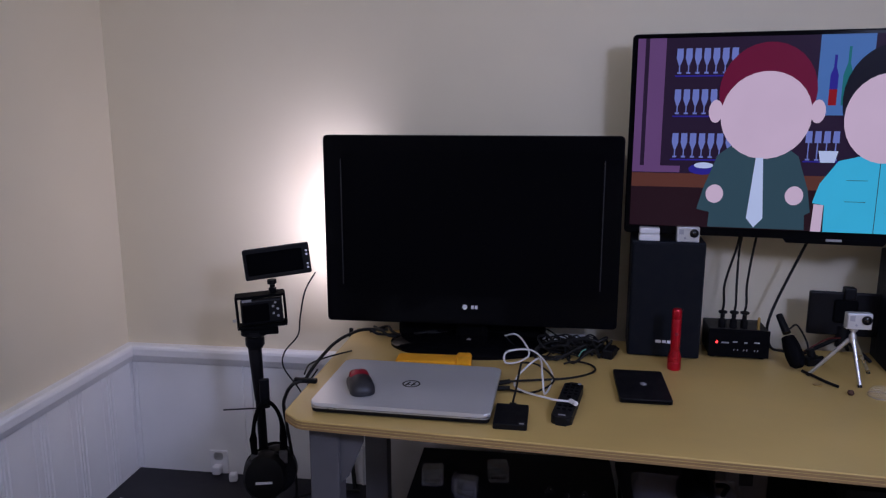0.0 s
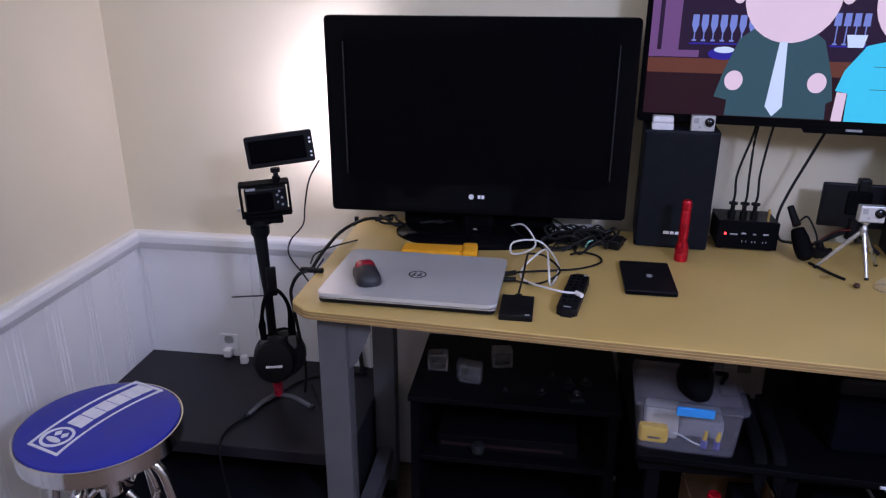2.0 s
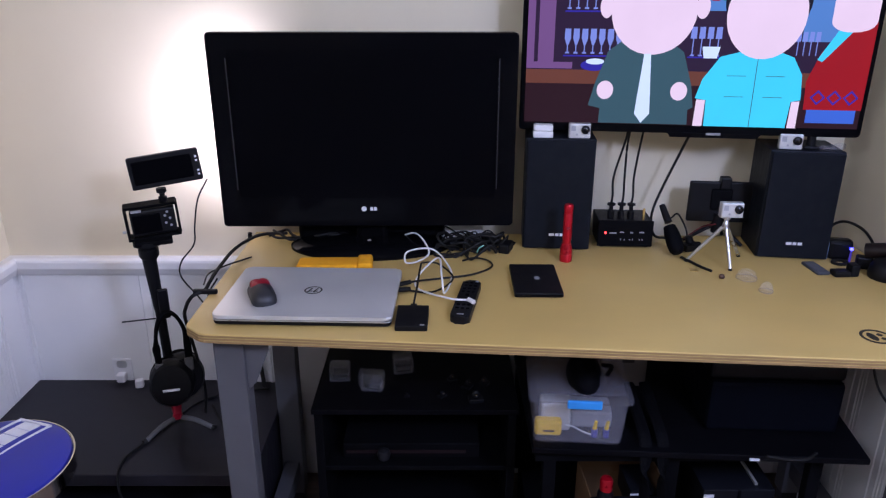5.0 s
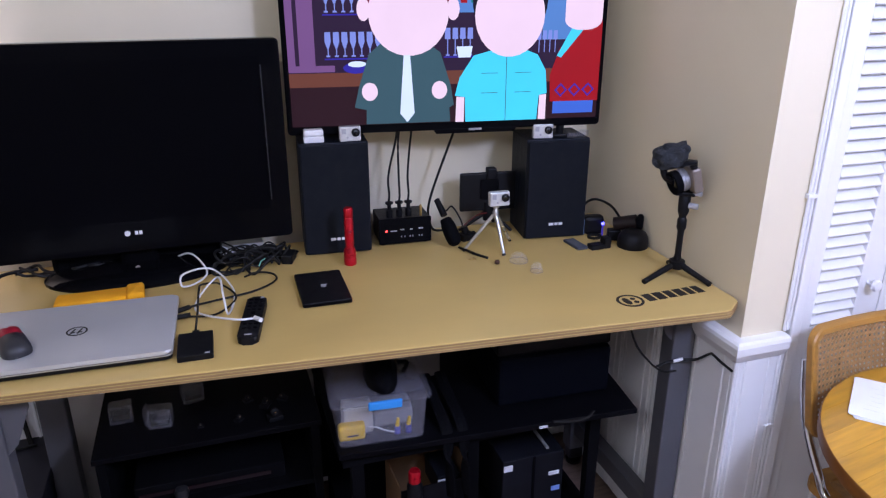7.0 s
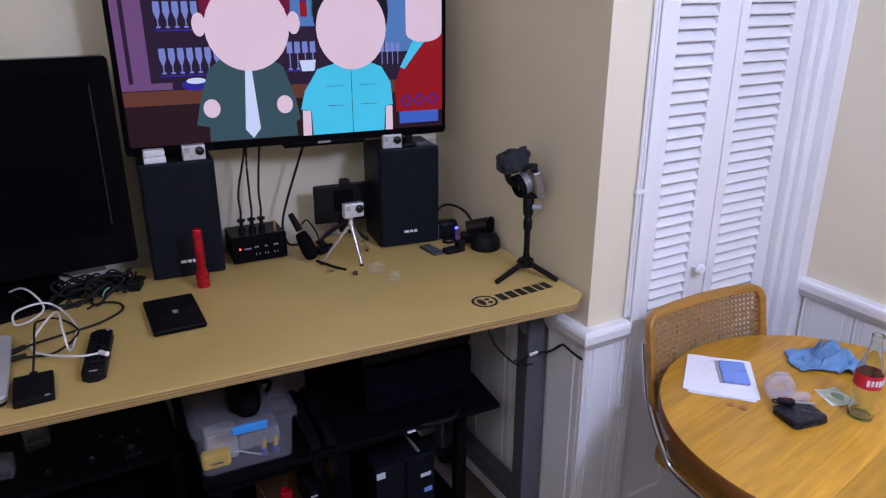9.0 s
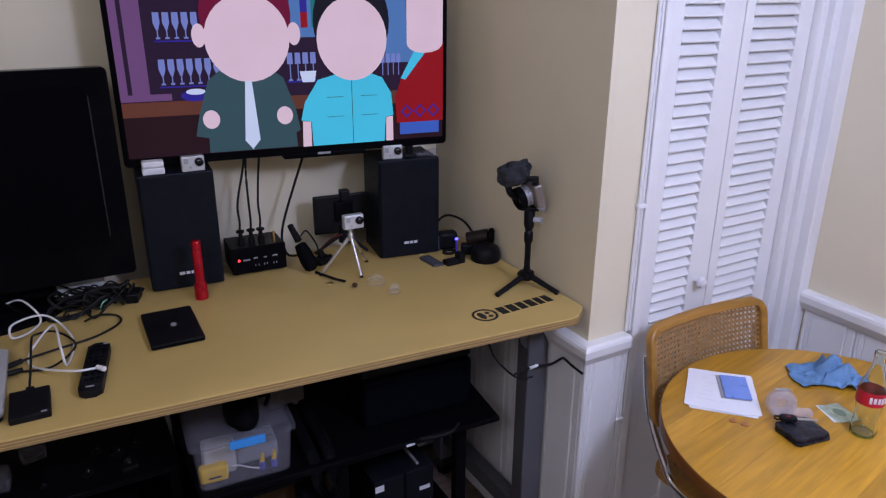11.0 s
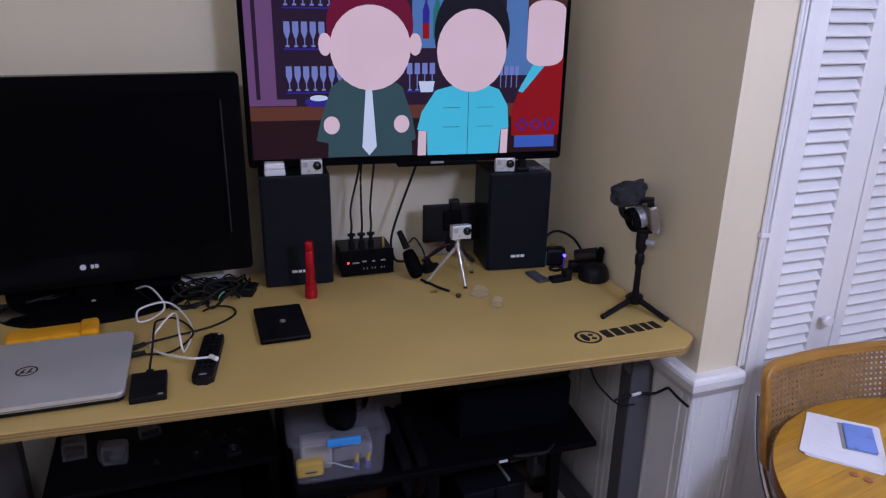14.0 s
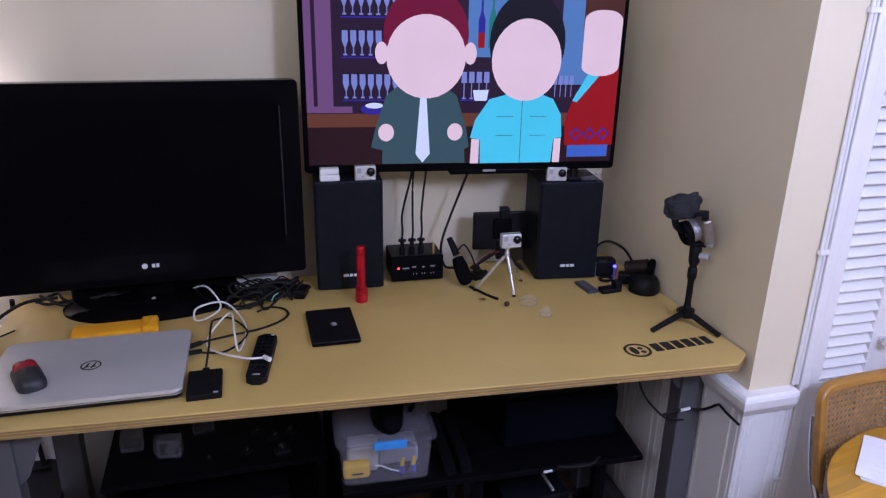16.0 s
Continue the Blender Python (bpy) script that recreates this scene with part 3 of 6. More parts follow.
def loudspeaker(m, label, h):
    s = thing("loudspeaker", m, label, "loudspeaker", "pair of loudspeakers")
    w, d = 0.194, 0.175
    part("cabinet", box(B(), -w / 2, 0.012, 0, w / 2, d, h, 0.003), BLACKWOOD, s)
    part("grille", box(B(), -w / 2 + 0.003, 0.0, 0.003, w / 2 - 0.003, 0.0125, h - 0.003, 0.004), GRILLE, s, "black cloth grille")
    bm = B()
    for x0, x1 in ((-0.022, -0.007), (-0.004, 0.006), (0.009, 0.021)):
        box(bm, x0, -0.0012, 0.043, x1, 0.0004, 0.051)
    part("logo_mark", bm, WHITEINK, s)
    return s


loudspeaker(pose(0.352, 1.972, ZD, 0, 0, -5), "black bookshelf loudspeaker with a cloth grille, small cameras on top", 0.326)
loudspeaker(pose(1.01, 1.898, ZD, 0, 0, -8), "black bookshelf loudspeaker in the desk corner, tilted towards the seat", 0.308)

# ---- small amplifier ----
amp = thing("amplifier", pose(0.556, 1.985, ZD, 0, 0, -3), "small black stereo amplifier with a red power light", "amplifier")
part("case", box(B(), -0.078, 0.004, 0.008, 0.078, 0.12, 0.083, 0.003), BLACK, amp)
face = part("front_panel", box(B(), -0.08, 0.0, 0.006, 0.08, 0.005, 0.085, 0.002), BLACKMATTE, amp)
part("power_light", lathe(B(), [(0.0032, 0), (0.0032, 0.0015), (0.001, 0.0025)], 12, pose(-0.058, 0.0, 0.048, 90)), LEDRED, face)
bm = B()
for x0, x1, z in ((-0.046, -0.026, 0.047), (-0.016, -0.004, 0.05), (0.014, 0.022, 0.049), (0.04, 0.054, 0.05)):
    box(bm, x0, -0.0006, z - 0.002, x1, 0.0004, z + 0.002)
for x in (-0.012, -0.002, 0.014, 0.022, 0.042, 0.05):
    box(bm, x - 0.0012, -0.0006, 0.025, x + 0.0012, 0.0004, 0.03)
part("printed_bars", bm, GREYINK, face)
for x in (-0.042, -0.012, 0.016):
    part("plug", lathe(B(), [(0.01, 0.083), (0.01, 0.105), (0.006, 0.108), (0.006, 0.122), (0.012, 0.124), (0.012, 0.129), (0.004, 0.131)], 14, pose(x, 0.03, 0)), BLACK, amp, "", True)
part("jack", lathe(B(), [(0.004, 0.083), (0.004, 0.115), (0.002, 0.118)], 10, pose(0.052, 0.02, 0)), BRASS, amp, "brass jack")
for x in (-0.065, 0.065):
    for y in (0.02, 0.1):
        part("foot", lathe(B(), [(0.007, 0), (0.007, 0.009)], 10, pose(x, y, 0)), RUBBER, amp)


def cable(name, label, pts, r=0.0026, material=RUBBER, plugs=()):
    c = thing(name, pose(*pts[0]), label, "cable")
    o = Vector(pts[0])
    part("cord", tube(B(), [Vector(q) - o for q in pts], r, 7), material, c, "", True)
    for q0, q1, rr in plugs:
        part("plug", rod(B(), Vector(q0) - o, Vector(q1) - o, rr, seg=10), material, c)
    return c


for x0, x1, ax in ((0.558, 0.518, 0.514), (0.566, 0.55, 0.546), (0.604, 0.578, 0.573)):
    cable("signal_cable", "black cable hanging from the television to the amplifier", [(x0, 2.05, 1.31), (x0 - 0.005, 2.07, 1.24), (x1 + 0.008, 2.06, 1.14), (x1 + 0.002, 2.03, 1.09), (ax, 2.014, 1.072)], 0.0033)
cable("power_cable", "black power cable hanging from the television behind the desk", [(0.74, 2.03, 1.31), (0.73, 2.07, 1.24), (0.68, 2.08, 1.1), (0.65, 2.06, 1.02), (0.66, 2.05, 0.96), (0.7, 2.06, 0.945)], 0.004)

# ---- things on the speakers ----


def action_camera(m, label, facing=1):
    a = thing("action_camera", m, label, "camera", "action cameras")
    part("body", box(B(), -0.03, 0, 0, 0.03, 0.022, 0.042, 0.003), CAMSILVER, a)
    part("front_plate", box(B(), -0.028, -0.0015, 0.002, 0.028, 0.001, 0.040, 0.001), FACEPLATE, a)
    l_ = part("lens", lathe(B(), [(0.0115, 0), (0.0115, 0.006), (0.008, 0.007), (0.007, 0.005)], 20, pose(0.015, -0.001, 0.026, 90)), BLACK, a, "", True)
    part("lens_glass", lathe(B(), [(0.007, 0), (0.004, 0.0015), (0.001, 0.002)], 16, pose(0.015, -0.006, 0.026, 90)), LENS, l_, "", True)
    part("window", box(B(), -0.024, -0.0025, 0.022, -0.012, -0.001, 0.036), GREYINK, a)
    part("button", lathe(B(), [(0.003, 0), (0.003, 0.0015)], 10, pose(-0.008, -0.0015, 0.012, 90)), GREYINK, a)
    return a


ZS = ZD + 0.326
ZS2 = ZD + 0.308
action_camera(pose(0.402, 1.985, ZS, 0, 0, -4), "silver and white action camera on the loudspeaker")
action_camera(pose(0.968, 1.93, ZS2, 0, 0, -14), "silver and white action camera on the corner loudspeaker")
wb = thing("charger_box", pose(0.302, 1.995, ZS, 0, 0, -4), "small white plastic charger on the loudspeaker", "charger")
part("shell", box(B(), -0.028, 0, 0, 0.028, 0.034, 0.018, 0.003), WHITEPL, wb)
part("lid", box(B(), -0.027, 0.001, 0.0185, 0.027, 0.033, 0.036, 0.004), WHITEPL, wb)
mt = thing("camera_mount", pose(1.03, 1.945, ZS2, 0, 0, -14), "black plastic camera mount beside the action camera", "mount")
part("post", rod(B(), (0, 0, 0), (0, 0, 0.05), 0.012), BLACK, mt)
part("foot", box(B(), -0.02, -0.02, 0, 0.02, 0.02, 0.01, 0.003), BLACK, mt)
for k, dx in enumerate((0.0, 0.03)):
    cb = thing("plastic_clip", pose(1.07 + dx, 1.93, ZS2, 0, 0, 10 + 30 * k), "clear plastic clip lying on the loudspeaker", "clip")
    part("clip_body", box(B(), -0.02, -0.012, 0, 0.02, 0.012, 0.01 + 0.006 * k, 0.003), CLEARPL, cb)

# ---- tablet on a stand, tripod with camera ----
tb = thing("small_monitor", pose(0.842, 2.0, ZD, 0, 0, -6), "small dark monitor turned away on a black tripod", "monitor")
part("screen_back", box(B(), -0.093, 0.045, 0.062, 0.093, 0.06, 0.185, 0.004, None), BLACK, tb)
part("recess", box(B(), -0.03, 0.04, 0.1, 0.03, 0.047, 0.165, 0.006), BLACKMATTE, tb)
part("clamp", box(B(), -0.008, 0.036, 0.165, 0.022, 0.066, 0.2, 0.004), BLACK, tb)
part("head", rod(B(), (0, 0.05, 0.03), (0, 0.05, 0.09), 0.017), BLACK, tb)
for a in (-80, 40, 160):
    part("leg", rod(B(), (0, 0.05, 0.06), (0.1 * math.sin(radians(a)), 0.05 - 0.1 * math.cos(radians(a)) * 0.6, 0.004), 0.007, 0.005), BLACK, tb)
tr = thing("mini_tripod", pose(0.795, 1.862, ZD), "small silver tabletop tripod with extended legs", "tripod")
part("hub", lathe(B(), [(0.006, 0.1), (0.009, 0.104), (0.009, 0.12), (0.006, 0.124), (0.006, 0.13), (0.01, 0.132), (0.01, 0.137)], 16), ALU, tr, "", True)
for x, y in ((-0.088, 0.018), (0.008, -0.05), (0.07, 0.055)):
    lg = part("leg", rod(B(), (x * 0.08, y * 0.08, 0.108), (x, y, 0.006), 0.0055, 0.0042), ALU, tr, "", True)
    part("rubber_foot", rod(B(), (x, y, 0.006), (x * 1.04, y * 1.04, 0.0), 0.0052), RUBBER, lg)
action_camera(pose(0.802, 1.848, ZD + 0.138, 0, 0, -2), "silver and white action camera on the small tripod")

# ---- red torch ----
to = thing("torch", pose(0.367, 1.885, ZD), "red metal torch standing on its head", "torch")
part("head", lathe(B(), [(0.0165, 0), (0.0175, 0.003), (0.0175, 0.02), (0.0165, 0.022), (0.0175, 0.025), (0.017, 0.036), (0.013, 0.052)], 24), RED, to, "", True)
bd = part("barrel", lathe(B(), [(0.012, 0.052), (0.0115, 0.06), (0.0125, 0.063), (0.0125, 0.137), (0.0115, 0.139), (0.0125, 0.142), (0.0125, 0.162), (0.0105, 0.166)], 24), RED, to, "", True)
part("switch", lathe(B(), [(0.005, 0), (0.004, 0.002)], 12, pose(0, -0.0122, 0.1, 90)), REDPL, bd)

# ---- laptop, mouse, drives, remote ----
lp = thing("laptop", pose(-0.296, 1.617, ZD, 0, 0, -1.9), "closed silver laptop with rounded corners", "laptop")
LW, LD = 0.412, 0.296
part("base", prism(B(), rrect(LW - 0.004, LD - 0.004, 0.014), 0.003, 0.014, 0.003), BLACK, lp, "black underside")
part("lower_shell", prism(B(), rrect(LW, LD, 0.016), 0.0125, 0.0155, 0.001), ALU, lp)
lid = part("lid", prism(B(), rrect(LW, LD, 0.016, 6), 0.0175, 0.0265, 0.003), SILVER, lp, "silver lid")
part("hinge_strip", box(B(), -LW / 2 + 0.03, LD / 2 - 0.004, 0.008, LW / 2 - 0.03, LD / 2 + 0.004, 0.02, 0.003), BLACK, lp)
bm = B()
ringplate(bm, oval(0.044, 0.044, 32), oval(0.037, 0.037, 32), 0.0266, 0.0272)
for x in (-0.008, 0.006):
    prism(bm, [(x - 0.006, -0.012), (x - 0.002, -0.012), (x + 0.005, 0.011), (x + 0.001, 0.011)], 0.0266, 0.0272)
    prism(bm, [(x + 0.0, -0.008), (x + 0.005, -0.008), (x + 0.006, -0.004), (x + 0.001, -0.004)], 0.0266, 0.0272)
part("logo_mark", bm, INK, lid)
for sx in (-1, 1):
    for sy in (-1, 1):
        part("foot", lathe(B(), [(0.008, 0), (0.008, 0.004)], 10, pose(sx * 0.17, sy * 0.11, 0)), RUBBER, lp)

ms = thing("mouse", pose(-0.411, 1.572, ZD + 0.0265, 0, 0, 23), "dark grey wireless mouse with a red front", "mouse")
bm = B()
bmesh.ops.create_uvsphere(bm, u_segments=28, v_segments=14, radius=1)
for v in bm.verts:
    z = max(v.co.z, -0.25)
    wx = 0.034 * (1.0 - 0.14 * math.cos(v.co.y * 2.6))
    v.co = (math.copysign(abs(v.co.x) ** 0.75, v.co.x) * wx, math.copysign(abs(v.co.y) ** 0.8, v.co.y) * 0.056, (z + 0.25) / 1.25 * 0.037 * (1 - 0.2 * max(0, v.co.y)))
body = part("body", bm, mat("charcoal_plastic", (0.022, 0.022, 0.026), 0.45, var=0.1, scale=40), ms, "", True)
bm = B()
bmesh.ops.create_uvsphere(bm, u_segments=24, v_segments=14, radius=1)
for v in bm.verts:
    z = max(v.co.z, 0.0)
    v.co = (math.copysign(abs(v.co.x) ** 0.7, v.co.x) * 0.024, 0.02 + math.copysign(abs(v.co.y) ** 0.7, v.co.y) * 0.031, 0.02 + z ** 0.6 * 0.0185 * (1 - 0.2 * max(0, v.co.y)))
part("top_shell", bm, REDPL, ms, "dark red glossy shell", True)
part("wheel", lathe(B(), [(0.008, -0.003), (0.009, 0), (0.008, 0.003)], 14, pose(0, 0.032, 0.03, 0, 90)), CAMSILVER, ms)

hd = thing("portable_drive", pose(-0.05, 1.504, ZD, 0, 0, -1), "black portable hard drive beside the laptop", "hard drive")
part("case", prism(B(), rrect(0.074, 0.112, 0.004), 0.0, 0.014, 0.002), BLACK, hd)
part("logo_mark", box(B(), 0.02, -0.053, 0.0138, 0.03, -0.047, 0.0145), GREYINK, hd)
part("plug", box(B(), -0.008, 0.055, 0.003, 0.008, 0.072, 0.011, 0.002), RUBBER, hd)

rc = thing("remote_control", pose(0.078, 1.592, ZD, 0, 0, -10.5), "long black television remote control", "remote control")
part("case", prism(B(), rrect(0.046, 0.218, 0.012, 5), 0.0, 0.019, 0.005, seg=3), BLACK, rc)
for r in range(9):
    for q in range(3):
        if r in (4, 5) and q != 1:
            continue
        part("button", prism(B(), rrect(0.009, 0.006 if r != 4 else 0.012, 0.0025), 0.019, 0.0208, 0.0006, pose(-0.0125 + 0.0125 * q, 0.09 - 0.019 * r, 0)), BLACKMATTE, rc)
part("logo_mark", box(B(), -0.008, -0.096, 0.019, 0.008, -0.091, 0.0196), GREYINK, rc)
part("top_button", prism(B(), rrect(0.009, 0.006, 0.0025), 0.019, 0.0212, 0, pose(0.013, 0.1, 0)), GREYINK, rc)

dv = thing("optical_drive", pose(0.262, 1.728, ZD, 0, 0, -1), "flat black external drive with a small mark", "drive")
part("case", prism(B(), rrect(0.122, 0.198, 0.006), 0.0015, 0.013, 0.002), BLACK, dv)
part("tray", box(B(), -0.058, -0.1, 0.004, 0.058, -0.097, 0.010, 0.001), BLACKGLOSS, dv)
bm = B()
for k in (-1, 0, 1):
    prism(bm, oval(0.016, 0.009, 4, 0.004, 0.006 * k), 0.013, 0.0134)
part("logo_mark", bm, GREYINK, dv)
for sx in (-1, 1):
    for sy in (-1, 1):
        part("foot", lathe(B(), [(0.005, 0), (0.005, 0.003)], 8, pose(sx * 0.045, sy * 0.085, 0)), RUBBER, dv)

cs = thing("felt_case", pose(-0.27, 1.83, ZD, 0, 0, 1), "folded orange-yellow felt case lying behind the laptop", "case")
bm = prism(B(), rrect(0.17, 0.07, 0.012), 0.0, 0.02, 0.008, pose(-0.02, 0, 0), 3)
part("body", bm, YELLOW, cs, "", True)
part("rolled_flap", prism(B(), rrect(0.042, 0.078, 0.008), 0.0, 0.027, 0.009, pose(0.079, -0.001, 0, 0, 0, 3), 3), YELLOW, cs, "", True)

# ---- cables and bits on the workbench ----
cable("usb_cable", "white charging cable looped over the desk and remote", [(-0.111, 2.04, 0.955), (-0.06, 1.99, 0.985), (-0.029, 1.935, 0.975), (-0.018, 1.897, 0.955), (-0.05, 1.85, 0.95), (-0.08, 1.826, 0.958), (-0.074, 1.865, 0.975), (-0.004, 1.904, 0.965), (0.045, 1.784, 0.945), (0.025, 1.642, 0.948), (0.018, 1.668, 0.985), (0.009, 1.791, 0.985), (-0.043, 1.749, 0.95), (-0.042, 1.677, 0.945), (0.034, 1.572, 0.966), (0.082, 1.563, 0.965)], 0.0026, WHITEPL, [((0.082, 1.565, 0.966), (0.094, 1.545, 0.968), 0.0056)])
cable("drive_cable", "black cable from the portable drive, arching over the desk", [(-0.05, 1.574, 0.947), (-0.042, 1.62, 0.975), (-0.036, 1.7, 0.995), (-0.029, 1.767, 0.98), (0.011, 1.819, 0.955), (0.048, 1.743, 0.945), (-0.005, 1.656, 0.945), (-0.083, 1.66, 0.95)], 0.0026)
cable("laptop_cable", "dark cable plugged into the laptop's side", [(-0.088, 1.69, 0.951), (-0.05, 1.712, 0.95), (0.0, 1.739, 0.945), (0.094, 1.768, 0.945), (0.153, 1.821, 0.945), (0.15, 1.87, 0.945), (0.11, 1.885, 0.948), (0.077, 1.858, 0.95)], 0.0028, RUBBER, [((-0.09, 1.69, 0.951), (-0.062, 1.706, 0.951), 0.006), ((-0.09, 1.655, 0.951), (-0.06, 1.66, 0.951), 0.006)])
rnd = random.Random(4)
for k in range(11):
    cx, cy = 0.1 + rnd.uniform(-0.05, 0.07), 1.955 + rnd.uniform(-0.045, 0.06)
    a0, rx, ry = rnd.uniform(0, 6.3), rnd.uniform(0.035, 0.075), rnd.uniform(0.02, 0.045)
    pts = [(cx + rx * math.cos(a0 + i * 0.9) + rnd.uniform(-0.01, 0.01), cy + ry * math.sin(a0 + i * 0.9) + rnd.uniform(-0.01, 0.01), ZD + 0.004 + rnd.uniform(0, 0.045) * (0.4 + 0.6 * (k > 2))) for i in range(11)]
    pts[0] = (pts[0][0], pts[0][1], ZD + 0.003)
    pts[-1] = (pts[-1][0], pts[-1][1], ZD + 0.003)
    cable("coiled_cable", "tangled black cable in a heap beside the speaker", pts, 0.0036 if k % 2 else 0.0024)["group"] = "heap of cables"
for k, (x, y, a) in enumerate(((0.06, 1.985, 30), (0.165, 2.02, -20), (0.205, 1.96, 70))):
    pb = thing("power_adapter", pose(x, y, ZD, 0, 0, a), "small black power adapter in the cable heap", "adapter", "adapters in the heap")
    part("case", box(B(), -0.028, -0.016, 0, 0.028, 0.016, 0.028, 0.005), BLACK, pb)
    part("pin", box(B(), 0.028, -0.005, 0.01, 0.04, 0.005, 0.016), ALU, pb)
gp = thing("green_tie", pose(0.118, 1.918, ZD), "small green cable tie in the heap", "cable tie")
part("band", tube(B(), [(0, 0, 0.01), (0.008, 0.004, 0.024), (0.02, 0.008, 0.03)], 0.002, n=5), mat("green_tie", (0.2, 0.5, 0.4), 0.5), gp)
wt2 = thing("power_strip", pose(0.075, 2.095, ZD, 0, 0, 4), "white plastic box lying behind the television", "plastic box")
part("shell", box(B(), -0.07, -0.03, 0, 0.07, 0.03, 0.028, 0.004), WHITEPL, wt2)
cable("rear_cable", "dark cable running behind the big television", [(-0.593, 1.7, 0.945), (-0.603, 1.768, 0.945), (-0.584, 1.8, 0.949), (-0.56, 1.84, 0.948), (-0.52, 1.9, 0.944)], 0.0022)
for k in range(3):
    pts = [(-0.5 + 0.04 * i + 0.01 * math.sin(2.1 * i + k), 2.04 + 0.025 * math.sin(1.7 * i + 2 * k), ZD + 0.006 + 0.012 * (1 + math.sin(1.3 * i + k))) for i in range(7)]
    cable("rear_cable", "dark cable running behind the big television", pts, 0.004)
bl = thing("cable_strap", pose(-0.575, 1.655, ZD, 0, 0, 0), "short black cable strap at the desk's edge", "strap")
part("band", box(B(), -0.03, -0.007, 0.0, 0.03, 0.007, 0.012, 0.003), BLACK, bl)

mc = thing("shotgun_microphone", pose(0.675, 1.955, ZD, 0, 0, 0), "black microphone with a foam tip leaning by the amplifier", "microphone")
part("foam", lathe(B(), [(0.012, 0), (0.02, 0.008), (0.023, 0.03), (0.022, 0.06), (0.017, 0.085)], 18, along((0.012, -0.055, 0.016), (-0.004, 0.01, 0.086))[0]), BLACKMATTE, mc, "", True)
part("body", rod(B(), (-0.004, 0.008, 0.088), (-0.016, 0.045, 0.128), 0.011, 0.009), BLACK, mc, "", True)
cl2 = thing("phone_clamp", pose(0.745, 1.972, ZD, 0, 0, 20), "small black clamp with a knob beside the microphone", "clamp")
part("block", box(B(), -0.025, -0.018, 0, 0.025, 0.018, 0.022, 0.004), BLACK, cl2)
part("arm", rod(B(), (0, 0, 0.02), (-0.006, 0.006, 0.042), 0.011), BLACK, cl2)
part("knob", lathe(B(), [(0.009, 0), (0.01, 0.006), (0.006, 0.01)], 14, pose(0.026, 0, 0.012, 0, 90)), BLACK, cl2)
cable("microphone_cable", "thin red-brown cable looping behind the amplifier", [(0.69, 2.0, 1.03), (0.715, 2.02, 1.035), (0.735, 2.0, 1.0), (0.74, 1.985, 0.97)], 0.0026)
cable("microphone_cable", "thin dark red cable trailing to the small monitor", [(0.73, 1.99, 0.97), (0.79, 2.01, 1.0), (0.835, 2.03, 1.0)], 0.0022, mat("dark_red_rubber", (0.12, 0.012, 0.012), 0.5))
st = thing("wrist_strap", pose(0.698, 1.904, ZD), "thin black cord strap with a ball end on the desk", "strap")
part("cord", tube(B(), [(0, 0, 0.004), (0.012, -0.035, 0.006), (0.03, -0.075, 0.005), (0.05, -0.105, 0.004)], 0.004, 8), BLACK, st, "", True)
part("ball", lathe(B(), [(0.001, 0), (0.006, 0.002), (0.0078, 0.007), (0.006, 0.012), (0.001, 0.014)], 14, pose(0.061, -0.15, 0)), mat("brown_ball", (0.05, 0.02, 0.012), 0.5), st, "brown ball", True)
cn = thing("coin", pose(0.706, 1.815, ZD), "small brass coin lying on the desk", "coin")
part("disc", lathe(B(), [(0.0115, 0), (0.0115, 0.0018)], 20), BRASS, cn)
for x, y, r in ((0.826, 1.757, 0.026), (0.842, 1.672, 0.017)):
    lc = thing("clear_cap", pose(x, y, ZD), "clear plastic dome cap lying on the desk", "plastic cap", "clear caps")
    dome = part("dome", lathe(B(), [(r, 0), (r, 0.006), (r * 0.93, 0.014), (r * 0.7, 0.022), (r * 0.3, 0.027), (0.001, 0.028)], 24), THINGLASS, lc, "", True)
    part("rim", ringplate(B(), oval(2 * r + 0.003, 2 * r + 0.003), oval(2 * r - 0.002, 2 * r - 0.002), 0, 0.003), CLEARPL, dome)

# ---- desk corner gadgets ----
g1 = thing("battery_door", pose(1.04, 1.82, ZD, 0, 0, -86), "flat dark grey battery on the desk", "battery")
part("case", box(B(), -0.042, -0.018, 0, 0.042, 0.018, 0.009, 0.003), mat("slate_plastic", (0.05, 0.055, 0.07), 0.5), g1)
part("label", prism(B(), rrect(0.06, 0.026, 0.003), 0.009, 0.0094), mat("slate_label", (0.085, 0.09, 0.11), 0.6), g1)
g2 = thing("lens_clip", pose(1.093, 1.778, ZD, 0, 0, 2), "black plastic lens clip on the desk", "clip")
part("jaw", box(B(), -0.03, -0.016, 0, 0.014, 0.016, 0.016, 0.004), BLACK, g2)
part("riser", box(B(), 0.013, -0.016, 0, 0.036, 0.016, 0.034, 0.005), BLACK, g2)
part("pin", rod(B(), (0.036, 0.0, 0.018), (0.041, 0.0, 0.018), 0.006), BLACKMATTE, g2, "", True)
g5 = thing("rubber_ring", pose(1.13, 1.866, ZD, 0, 0, 10), "black rubber ring lying on the desk", "ring")
part("ring", ringplate(B(), oval(0.046, 0.04, 24), oval(0.032, 0.025, 24), 0.0, 0.007), RUBBER, g5, "", True)
g3 = thing("webcam", pose(1.2, 1.762, ZD, 0, 0, -24), "black desk charger with a rounded hood", "charger")
part("hood", lathe(B(), [(0.96, 0.0), (1.0, 0.004), (1.0, 0.014), (0.94, 0.032), (0.78, 0.045), (0.42, 0.053), (0.01, 0.055)], 32, Matrix.Diagonal((0.046, 0.046, 1, 1))), BLACK, g3, "", True)
